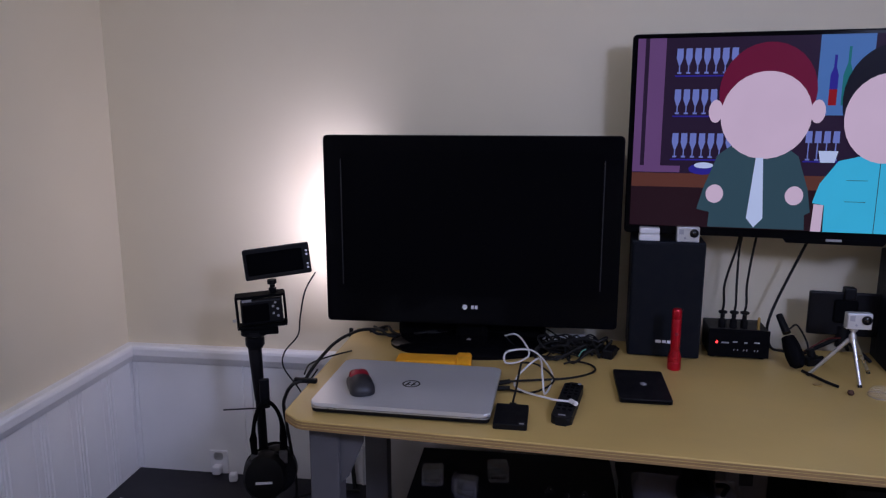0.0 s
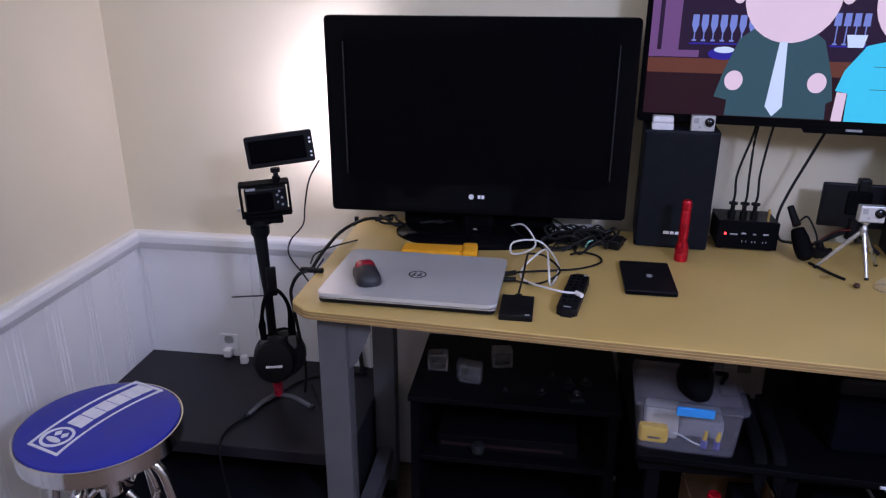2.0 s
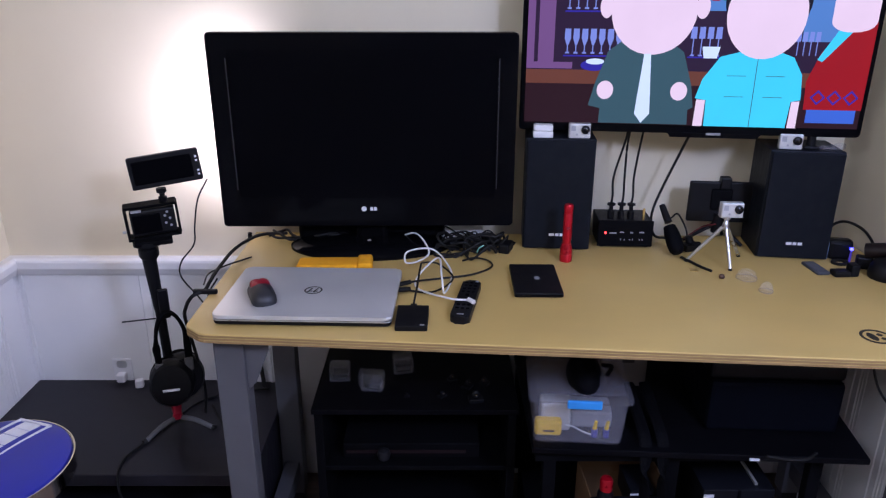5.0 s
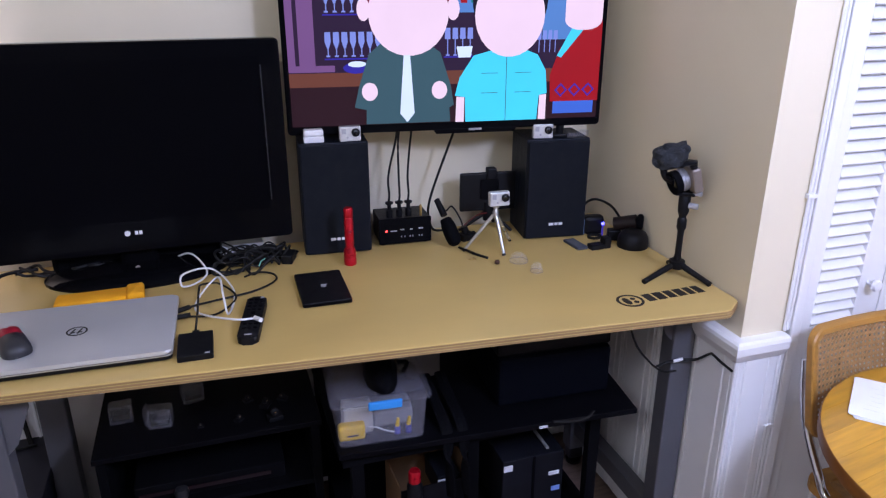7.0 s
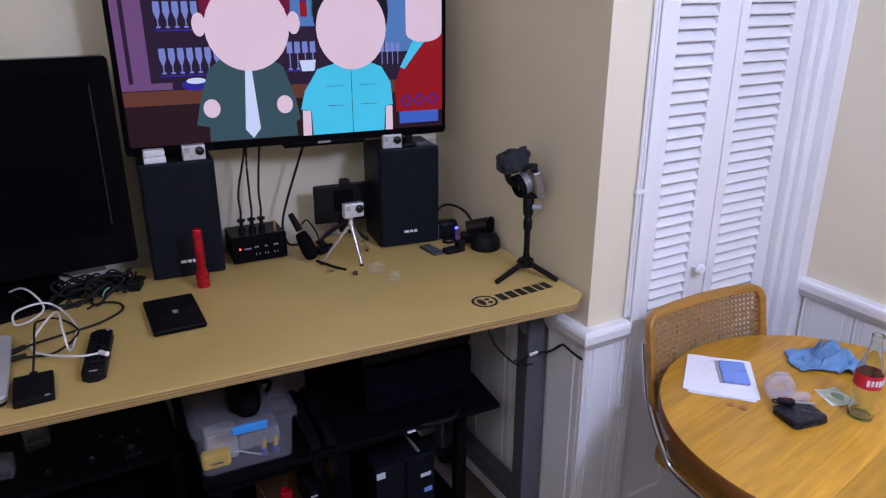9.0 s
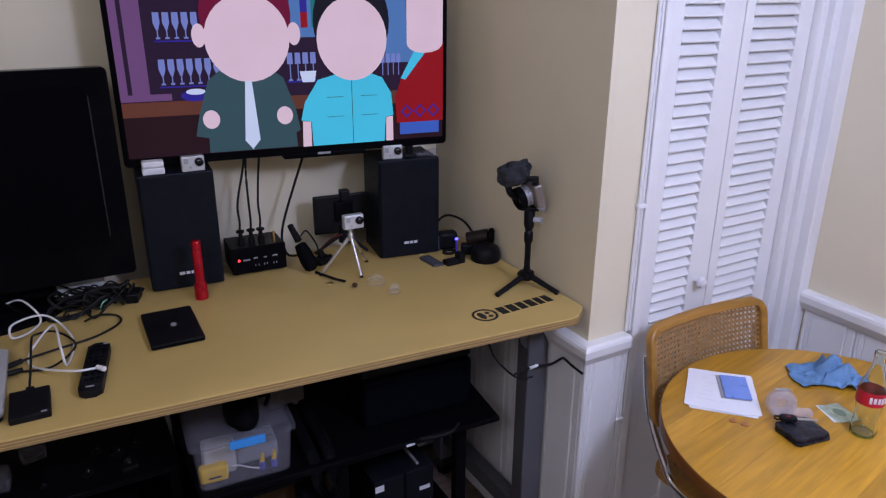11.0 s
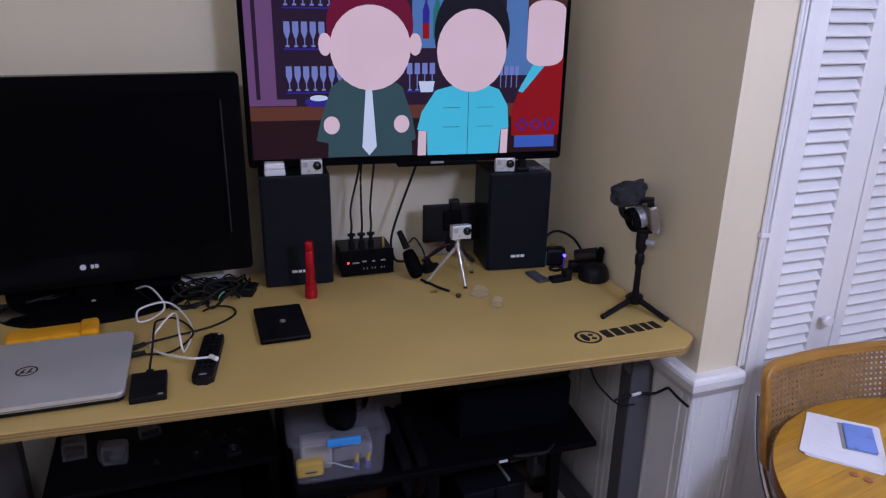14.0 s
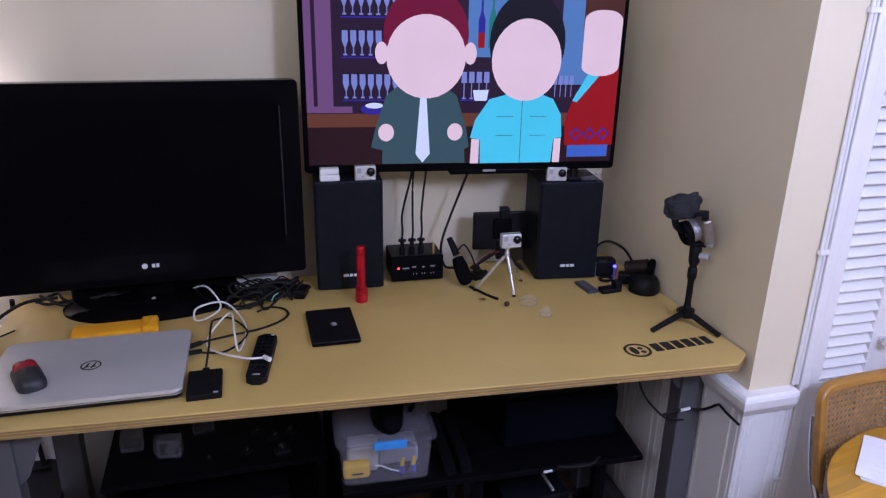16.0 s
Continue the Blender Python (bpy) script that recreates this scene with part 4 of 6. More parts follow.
part("barrel", rod(B(), (-0.052, 0.052, 0.052), (0.012, 0.034, 0.066), 0.02, 0.023, 18), mat("brown_black_plastic", (0.014, 0.008, 0.0085), 0.45, var=0.2, scale=30, spec=0.3), g3, "", True)
part("end_ring", lathe(B(), [(0.017, 0), (0.025, 0.004), (0.025, 0.014), (0.02, 0.018)], 18, pose(0.012, 0.034, 0.066, 0, 90, -16)), BLACKMATTE, g3, "", True)
part("cradle", box(B(), -0.07, 0.04, 0.0, -0.03, 0.07, 0.034, 0.004), BLACK, g3)
g4 = thing("wall_charger", pose(1.128, 1.888, ZD, 0, 0, -10), "black gadget with a glowing blue light", "gadget")
part("body", box(B(), -0.02, 0.0, 0, 0.045, 0.04, 0.06, 0.012), BLACK, g4)
part("clear_end", box(B(), -0.034, -0.004, 0.002, -0.021, 0.026, 0.055, 0.004), mat("blue_tint_plastic", (0.35, 0.5, 0.7), 0.2, trans=0.5), g4)
# Violet streak below the blue LED, built as a weakly emissive post.
part("violet_post", rod(B(), (0.036, -0.006, 0.0), (0.036, -0.006, 0.036), 0.003), mat("violet_glow_stem", (0.1, 0.06, 0.6), 0.3, emit=0.4, bump=0, var=0.05), g4, "violet glowing stem", True)
part("light", lathe(B(), [(0.0045, 0), (0.005, 0.003), (0.0035, 0.006), (0.001, 0.007)], 12, pose(0.036, -0.006, 0.036)), LEDBLUE, g4)
cable("corner_cable", "black cable arching in the desk corner", [(1.1, 1.9, 0.99), (1.13, 1.94, 1.025), (1.175, 1.95, 1.035), (1.21, 1.91, 1.02), (1.215, 1.85, 0.985), (1.2, 1.8, 0.97)], 0.004)

# ---- camera with fur-covered microphone on a table tripod ----
gm = thing("camera_on_tripod", pose(1.192, 1.535, ZD, 0, 0, -36.6), "small silver camera with a fluffy microphone on a black table tripod", "camera")
part("hub", lathe(B(), [(0.018, 0.02), (0.021, 0.024), (0.021, 0.042), (0.012, 0.046)], 20), BLACK, gm, "", True)
for ex, ey in ((-0.078, -0.095), (0.088, -0.058), (-0.02, 0.07)):
    lg = part("leg", rod(B(), (ex * 0.18, ey * 0.18, 0.03), (ex * 0.93, ey * 0.93, 0.008), 0.0085, 0.007), BLACK, gm, "", True)
    part("rubber_foot", rod(B(), (ex * 0.93, ey * 0.93, 0.008), (ex, ey, 0.006), 0.0075), RUBBER, lg)
part("pole", lathe(B(), [(0.011, 0.046), (0.0085, 0.06), (0.0085, 0.125), (0.0125, 0.135), (0.0125, 0.158), (0.009, 0.165), (0.0145, 0.18), (0.0155, 0.22), (0.012, 0.226), (0.012, 0.242)], 18), BLACK, gm, "", True)
part("knob", rod(B(), (0.012, -0.01, 0.2), (0.034, -0.016, 0.2), 0.008), GREYINK, gm, "", True)
part("plate", box(B(), -0.025, -0.02, 0.226, 0.025, 0.02, 0.237, 0.003), BLACK, gm)
cm = pose(0.004, -0.004, 0.24, 16, 0, -60)
bd = part("camera_body", box(B(), -0.04, -0.002, 0, 0.044, 0.024, 0.066, 0.006, cm), mat("champagne_metal", (0.26, 0.22, 0.19), 0.38, metal=0.5, var=0.1, scale=30), gm, "champagne coloured camera body")
part("rear_screen", prism(B(), rrect(0.066, 0.048, 0.003), 0, 0.002, 0.0006, cm @ pose(0, 0.024, 0.033, -90)), SCREEN_OFF, bd)
part("dial", lathe(B(), [(0.009, 0), (0.0095, 0.007), (0.007, 0.009), (0.001, 0.009)], 18, cm @ pose(0.032, 0.01, 0.066)), BLACK, bd, "", True)
ln = part("lens", lathe(B(), [(0.029, 0), (0.03, 0.012), (0.0285, 0.013), (0.0285, 0.017), (0.029, 0.019), (0.029, 0.03), (0.027, 0.033), (0.022, 0.029)], 32, cm @ pose(0.0, -0.002, 0.032, 90)), mat("lens_silver", (0.32, 0.32, 0.34), 0.35, metal=0.6, var=0.06, scale=40), gm, "silver lens barrel", True)
part("front_ring", lathe(B(), [(0.0308, 0.02), (0.0308, 0.038), (0.026, 0.039), (0.0225, 0.03)], 32, cm @ pose(0.0, -0.002, 0.032, 90)), BLACKMATTE, ln, "black front ring", True)
part("lens_glass", lathe(B(), [(0.0228, 0.0), (0.014, 0.004), (0.001, 0.005)], 24, cm @ pose(0.0, -0.031, 0.032, 90)), LENS, ln, "", True)
bm = B()
bmesh.ops.create_icosphere(bm, subdivisions=5, radius=1)
for v in bm.verts:
    q = Vector([math.copysign(abs(c) ** 0.72, c) for c in v.co])
    k = 1 + 0.26 * noise.noise(v.co * 1.9) + 0.07 * noise.noise(v.co * 8) + 0.06 * noise.noise(v.co * 23)
    v.co = (q.x * 0.043 * k - 0.046, q.y * 0.03 * k - 0.014, q.z * 0.031 * k + 0.331 + q.x * 0.008)
part("fur_cover", bm, FLUFF, gm, "dark grey fur microphone cover", True)
part("hot_shoe", box(B(), -0.022, -0.012, 0.298, 0.02, 0.012, 0.318, 0.003), BLACK, gm)
part("mount_arm", tube(B(), [(-0.058, -0.01, 0.325), (-0.062, -0.012, 0.3), (-0.054, -0.012, 0.272), (-0.03, -0.008, 0.258)], 0.009, n=5), BLACK, gm, "", True)
part("clamp_screw", rod(B(), (0.02, -0.012, 0.236), (0.04, -0.018, 0.236), 0.0075), GREYINK, gm, "grey clamp screw", True)

# ---- under the right end: loose cable ----
cable("hanging_cable", "dark cable drooping from the bench leg to the wall", [(1.02, 1.5, 0.91), (1.035, 1.465, 0.8), (1.085, 1.458, 0.73), (1.128, 1.455, 0.695), (1.172, 1.455, 0.688)], 0.0028)
cable("hanging_cable", "dark cable drooping from the bench leg to the wall", [(1.11, 1.46, 0.71), (1.15, 1.457, 0.72), (1.19, 1.45, 0.722), (1.215, 1.43, 0.73), (1.228, 1.4, 0.76), (1.215, 1.37, 0.775), (1.206, 1.33, 0.778), (1.21, 1.29, 0.772)], 0.0036, RUBBER)
tg = thing("cable_tag", pose(1.172, 1.455, 0.721, 0, 0, 8), "small white tag on the hanging cable", "tag")
part("sleeve", rod(B(), (-0.014, 0, 0), (0.014, -0.004, 0.002), 0.0045), WHITEPL, tg)

# ---- black low bench in the corner ----
be = thing("low_bench", pose(0, 0, 0), "long low black media bench in the corner", "bench")
part("top", box(B(), XL + 0.013, 1.655, 0.35, -0.505, YB - 0.012, 0.388, 0.003), LOWBENCH, be)
part("side_panel", box(B(), XL + 0.02, 1.69, -0.012, XL + 0.05, YB - 0.03, 0.35, 0.002), LOWBENCH, be)
part("side_panel", box(B(), -0.54, 1.69, -0.012, -0.51, YB - 0.03, 0.35, 0.002), LOWBENCH, be)
part("back_panel", box(B(), XL + 0.05, YB - 0.045, 0.05, -0.54, YB - 0.035, 0.35), LOWBENCH, be)
part("shelf", box(B(), XL + 0.05, 1.7, 0.09, -0.54, YB - 0.05, 0.112, 0.002), LOWBENCH, be)

# ---- camera rig on a monopod with headphones ----
rg = thing("camera_rig", pose(-0.79, 1.888, 0.388, 0, 0, 22), "black camera in a cage with a monitor on a footed monopod", "camera rig")
part("collar", lathe(B(), [(0.012, 0.03), (0.016, 0.035), (0.013, 0.05), (0.017, 0.085), (0.017, 0.1), (0.014, 0.11)], 20), REDPL, rg, "dark red collar", True)
for a in (-150, -30, 90):
    dx, dy = math.cos(radians(a)), math.sin(radians(a))
    lg = part("leg", tube(B(), [(0.012 * dx, 0.012 * dy, 0.034), (0.055 * dx, 0.055 * dy, 0.03), (0.108 * dx, 0.108 * dy, 0.008)], 0.0075, 8, 4), GREY, rg, "", True)
    part("rubber_foot", rod(B(), (0.108 * dx, 0.108 * dy, 0.008), (0.118 * dx, 0.118 * dy, 0.006), 0.0085), RUBBER, lg)
part("lower_tube", rod(B(), (0, 0, 0.11), (-0.006, 0, 0.4), 0.0135), BLACK, rg, "", True)
part("upper_tube", rod(B(), (-0.006, 0, 0.4), (-0.014, 0.0, 0.57), 0.015, 0.02), BLACK, rg, "", True)
part("lever", box(B(), -0.006, -0.03, 0.38, 0.022, -0.016, 0.47, 0.004), BLACK, rg)
part("head", lathe(B(), [(0.021, 0.57), (0.027, 0.58), (0.027, 0.6), (0.02, 0.606), (0.038, 0.612), (0.038, 0.624)], 20, pose(-0.012, 0, -0.012)), BLACK, rg, "", True)
part("quick_plate", box(B(), -0.045, -0.035, 0.604, 0.055, 0.03, 0.619, 0.004), BLACKMATTE, rg)
part("pan_handle", rod(B(), (-0.01, 0.0, 0.372), (-0.11, 0.0, 0.377), 0.0022), DARKSTEEL, rg)
mcam = pose(0.014, 0, 0.628, 0, -3, 0) @ Matrix.Diagonal((0.88, 0.9, 0.86, 1))
cb_ = part("camera_body", box(B(), -0.066, -0.012, 0.002, 0.066, 0.045, 0.086, 0.006, mcam), BLACK, rg)
part("rear_screen", box(B(), -0.06, -0.0145, 0.012, 0.022, -0.011, 0.072, 0.002, mcam), SCREEN_OFF, cb_)
for x, z in ((0.036, 0.06), (0.05, 0.05), (0.036, 0.036), (0.05, 0.026), (0.044, 0.072)):
    part("button", lathe(B(), [(0.004, 0), (0.004, 0.002)], 10, mcam @ pose(x, -0.012, z, 90)), GREYINK, cb_)
cage = B()
for a, b in (((-0.082, -0.012, -0.006), (-0.076, 0.05, 0.096)), ((-0.082, -0.012, 0.092), (0.076, 0.05, 0.1)), ((0.07, -0.012, -0.006), (0.078, 0.05, 0.096)), ((-0.082, -0.012, -0.012), (0.076, 0.05, -0.004))):
    box(cage, *a, *b, 0.002, mcam)
part("cage", cage, BLACKMATTE, rg)
part("cage_screw", lathe(B(), [(0.005, 0), (0.005, 0.014)], 12, mcam @ pose(-0.08, 0.0, 0.02, 0, -90)), ALU, rg)
part("cage_cleat", box(B(), -0.06, -0.014, 0.082, -0.03, -0.011, 0.09, 0, mcam), GREYINK, rg)
part("arm", lathe(B(), [(0.01, 0.1), (0.013, 0.104), (0.013, 0.116), (0.008, 0.12), (0.008, 0.128), (0.015, 0.132), (0.015, 0.145)], 16, mcam @ pose(0.04, 0.01, 0)), BLACK, rg, "", True)
mm_ = pose(0.064, 0.0, 0.762, -6, -6, -3) @ Matrix.Diagonal((0.94, 1, 0.9, 1))
mo = part("monitor", prism(B(), rrect(0.198, 0.098, 0.006), -0.024, 0.0, 0.003, mm_ @ pose(0, 0, 0.05, 90)), BLACK, rg, "black field monitor, back turned")
part("back_panel", prism(B(), rrect(0.165, 0.07, 0.004), 0.0, 0.003, 0.001, mm_ @ pose(-0.006, 0, 0.05, 90)), SCREEN_OFF, mo)
for z in (0.02, 0.032, 0.062, 0.074):
    part("port", prism(B(), rrect(0.006, 0.006, 0.001), 0.003, 0.004, 0, mm_ @ pose(0.09, 0, z, 90)), WHITEINK, mo)
cable("monitor_cable", "thin cable curling down from the field monitor", [(-0.628, 1.925, 1.165), (-0.645, 1.88, 1.12), (-0.655, 1.86, 1.05), (-0.66, 1.85, 1.0), (-0.7, 1.85, 0.95), (-0.703, 1.84, 0.91), (-0.66, 1.82, 0.865), (-0.62, 1.78, 0.85), (-0.6, 1.75, 0.9), (-0.57, 1.74, 0.945)], 0.0022)
cable("thick_cable", "black cable rising from the bench over the desk edge", [(-0.73, 1.96, 0.392), (-0.715, 1.94, 0.5), (-0.7, 1.85, 0.7), (-0.66, 1.72, 0.84), (-0.63, 1.655, 0.9), (-0.605, 1.64, 0.938), (-0.578, 1.659, 0.948), (-0.573, 1.69, 0.957), (-0.572, 1.735, 0.963), (-0.57, 1.81, 0.967), (-0.567, 1.886, 0.968), (-0.55, 1.955, 0.97), (-0.515, 2.02, 0.97), (-0.45, 2.06, 0.96)], 0.0048)
cable("floor_cable", "black cable trailing over the low bench", [(-0.56, 2.1, 0.392), (-0.68, 2.08, 0.392), (-0.767, 2.02, 0.392), (-0.8, 1.95, 0.394), (-0.85, 1.82, 0.393), (-0.89, 1.72, 0.393), (-0.88, 1.645, 0.375), (-0.87, 1.645, 0.25), (-0.86, 1.65, 0.12)], 0.004)
cable("floor_cable", "black cable trailing over the low bench", [(-0.72, 2.0, 0.392), (-0.66, 1.9, 0.392), (-0.61, 1.86, 0.394), (-0.54, 1.85, 0.392)], 0.004)
hp = thing("headphones", pose(-0.774, 1.856, 0.38, 0, 0, 22), "black over-ear headphones hanging on the monopod", "headphones")
bm = tube(B(), [(-0.03, -0.012, 0.24), (-0.032, -0.018, 0.32), (-0.02, -0.016, 0.385), (0.005, -0.008, 0.415), (0.032, -0.004, 0.395), (0.05, 0.0, 0.34), (0.052, 0.004, 0.25)], 0.011, 10, 8, 0.5)
part("headband", bm, BLACKMATTE, hp, "", True)
for x, y, z, ry, nm in ((-0.005, -0.03, 0.195, 0, 0), (0.03, 0.0, 0.195, 0, 1)):
    mm2 = pose(x, y, z, 82, 0, 14 if nm else -8) @ Matrix.Diagonal((1.08, 1.22, 1.1, 1))
    cp = part("ear_cup", lathe(B(), [(0.055, -0.028), (0.06, -0.018), (0.058, 0.0), (0.05, 0.012), (0.03, 0.018), (0.002, 0.019)], 32, mm2), BLACK, hp, "", True)
    part("ear_pad", lathe(B(), [(0.03, -0.034), (0.05, -0.046), (0.062, -0.036), (0.056, -0.024)], 32, mm2), BLACKMATTE, cp, "", True)
    if nm == 0:
        part("badge", box(B(), -0.022, -0.012, 0.017, 0.022, -0.006, 0.0205, 0.001, mm2 @ pose(0, 0, 0)), WHITEINK, cp)
for x in (-0.03, 0.05):
    part("yoke", box(B(), x - 0.012, -0.024, 0.225, x + 0.012, -0.006, 0.262, 0.004), GREY, hp)

# ---- wall outlet, cover plates ----
ou = thing("wall_outlet", pose(-1.07, YB - 0.012, 0.43), "white wall outlet with a plugged-in adapter", "outlet")
part("plate", prism(B(), rrect(0.066, 0.084, 0.006), 0, 0.006, 0.002, UP), WHITEPL, ou)
part("adapter", box(B(), -0.014, -0.035, -0.035, 0.014, -0.006, -0.005, 0.005), WHITEPL, ou)
part("socket", prism(B(), rrect(0.034, 0.028, 0.01), 0.006, 0.0075, 0, pose(0, 0, 0.022, 90)), CAMSILVER, ou)
ad = thing("white_adapter", pose(-1.0, YB - 0.06, 0.388, 0, 0, 15), "white plug adapter lying on the low bench", "adapter")
part("case", box(B(), -0.014, -0.012, 0, 0.014, 0.012, 0.03, 0.006), WHITEPL, ad)
pv = thing("wall_plate", pose(-0.578, YB - 0.013, 0.45), "white cover plate on the wainscot behind the desk leg", "cover plate")
part("plate", prism(B(), rrect(0.1, 0.15, 0.006), 0, 0.012, 0.003, UP), WHITEPL, pv)
for x in (0.018, 0.034):
    part("rib", box(B(), x - 0.004, -0.017, -0.07, x + 0.004, -0.01, 0.07, 0.002), WHITEPL, pv)
cable("drop_cable", "black cable hanging down behind the bench leg", [(-0.58, 2.12, 0.94), (-0.585, 2.13, 0.8), (-0.575, 2.13, 0.6), (-0.59, 2.13, 0.5), (-0.575, 2.1, 0.4)], 0.007)

# ---- stool ----
so = thing("stool", pose(-1.005, 1.338, 0, 0, 0, 72) @ Matrix.Diagonal((0.97, 0.97, 1, 1)), "round chrome workshop stool with a blue printed vinyl seat", "stool")
SZ = 0.668
part("cushion", lathe(B(), [(0.183, SZ - 0.03), (0.187, SZ - 0.018), (0.183, SZ - 0.006), (0.165, SZ), (0.1, SZ + 0.002), (0.001, SZ + 0.003)], 64), BLUE, so, "blue vinyl cushion", True)
part("rim_band", lathe(B(), [(0.187, SZ - 0.055), (0.1895, SZ - 0.052), (0.1895, SZ - 0.016), (0.185, SZ - 0.012)], 64), CHROME, so, "chrome seat band", True)
part("piping", ringplate(B(), oval(0.382, 0.382, 64), oval(0.3755, 0.3755, 64), SZ - 0.014, SZ - 0.010), CHROME, so)
pr = B()
rim = []
mz = SZ + 0.0024


def arc(u):
    """The line along which the print is bent."""
    return 0.033 - 0.85 * (u - 0.012) ** 2


def arc_band(bm, u0, u1, v, th, z):
    """A bent stripe across the cushion."""
    pa = [(u0 + (u1 - u0) * i / 14, v + arc(u0 + (u1 - u0) * i / 14)) for i in range(15)]
    prism(bm, [(x, y - th / 2) for x, y in pa] + [(x, y + th / 2) for x, y in pa[::-1]], z - 0.004, z + 0.0012)


arc_band(pr, -0.139, 0.163, -0.046, 0.006, mz)
arc_band(pr, -0.139, 0.163, 0.046, 0.006, mz)
for u in (-0.139, 0.163):
    box(pr, u - 0.003, arc(u) - 0.049, mz - 0.004, u + 0.003, arc(u) + 0.049, mz + 0.0012)
part("printed_border", pr, WHITEINK, so)
ringplate_m = B()
ru = -0.093
rv = arc(ru) + 0.002
ringplate(ringplate_m, oval(0.076, 0.076, 32, ru, rv), oval(0.062, 0.062, 32, ru, rv), mz - 0.002, mz + 0.0012)
prism(ringplate_m, oval(0.016, 0.044, 12, ru - 0.011, rv), mz - 0.002, mz + 0.0012)
for v in (0.011, -0.011):
    prism(ringplate_m, oval(0.021, 0.018, 4, ru + 0.011, rv + v), mz - 0.002, mz + 0.0012)
part("logo_mark", ringplate_m, WHITEINK, so)
for u, wd in ((-0.045, 0.037), (-0.005, 0.034), (0.032, 0.031), (0.066, 0.034), (0.103, 0.024), (0.13, 0.026)):
    a, b = arc(u), arc(u + wd)
    part("print_bar", prism(B(), [(u, a - 0.024), (u + wd, b - 0.024), (u + wd, b + 0.024), (u, a + 0.024)], mz - 0.003, mz + 0.0012), WHITEINK, so)
part("swivel_plate", lathe(B(), [(0.05, SZ - 0.075), (0.11, SZ - 0.068), (0.11, SZ - 0.054)], 28), DARKSTEEL, so, "", True)
part("column", rod(B(), (0, 0, SZ - 0.2), (0, 0, SZ - 0.068), 0.03), CHROME, so, "", True)
for a in (20, 110, 200, 290):
    dx, dy = math.cos(radians(a)), math.sin(radians(a))
    f = lambda r, z: (r * dx, r * dy, z)
    lg = part("leg", tube(B(), [f(0.03, SZ - 0.16), f(0.08, SZ - 0.11), f(0.13, SZ - 0.12), f(0.155, SZ - 0.2), f(0.19, 0.25), f(0.215, 0.01)], 0.0125, 12, 8), CHROME, so, "bent chrome tube leg", True)
    part("brace", tube(B(), [f(0.1, SZ - 0.11), f(0.12, SZ - 0.19), f(0.085, SZ - 0.24), f(0.04, SZ - 0.2)], 0.008, 10, 6), CHROME, lg, "", True)
    part("foot", rod(B(), f(0.2145, 0.012), f(0.216, -0.012), 0.016), RUBBER, lg)
for r, z in ((0.2, 0.22),):
    part("foot_ring", tube(B(), [(r * math.cos(radians(10 * i)), r * math.sin(radians(10 * i)), z) for i in range(37)], 0.011, 10, 1), CHROME, so, "", True)

# ---- black glass rack under the workbench ----
ra = thing("media_rack", pose(0, 0, 0), "black media rack with open shelves under the workbench", "rack")
for z, nm in ((0.562, "top"), (0.36, "shelf"), (0.14, "shelf")):
    inset = 0.0 if nm == "top" else 0.02
    part(nm, box(B(), -0.345 + inset, 1.712 + inset, z - 0.016, 0.235 - inset, 2.1, z, 0.002), BLACKMATTE if nm != "top" else BENCH, ra)
for x in (-0.34, 0.205):
    part("side_panel", box(B(), x, 1.725, -0.012, x + 0.025, 2.1, 0.546, 0.002), BLACKMATTE, ra)
part("back_panel", box(B(), -0.315, 2.095, 0.0, 0.205, 2.105, 0.545), BLACKMATTE, ra)
dc = thing("disc_player", pose(-0.07, 1.9, 0.36), "slim dark disc player on the rack shelf", "player")
part("case", box(B(), -0.2, -0.13, 0.0, 0.2, 0.15, 0.05, 0.004), BLACKMATTE, dc)
part("front_strip", box(B(), -0.19, -0.133, 0.018, 0.16, -0.129, 0.028), mat("dark_red_strip", (0.014, 0.006, 0.008), 0.4), dc)


def clear_case(x, y, r, w, h, label):
    c_ = thing("camera_case", pose(x, y, 0.562, 0, 0, r), label, "camera case", "clear camera cases")
    part("shell", box(B(), -w / 2, -0.02, 0.0, w / 2, 0.02, h, 0.006), THINGLASS, c_)
    part("frame", ringplate(B(), rrect(w, h, 0.006), rrect(w - 0.012, h - 0.012, 0.004), 0.02, 0.024, pose(0, 0, h / 2, 90)), CLEARPL, c_)
    part("base", box(B(), -w / 2 + 0.008, -0.014, 0.006, w / 2 - 0.008, 0.014, 0.02, 0.003), BLACK, c_)
    return c_


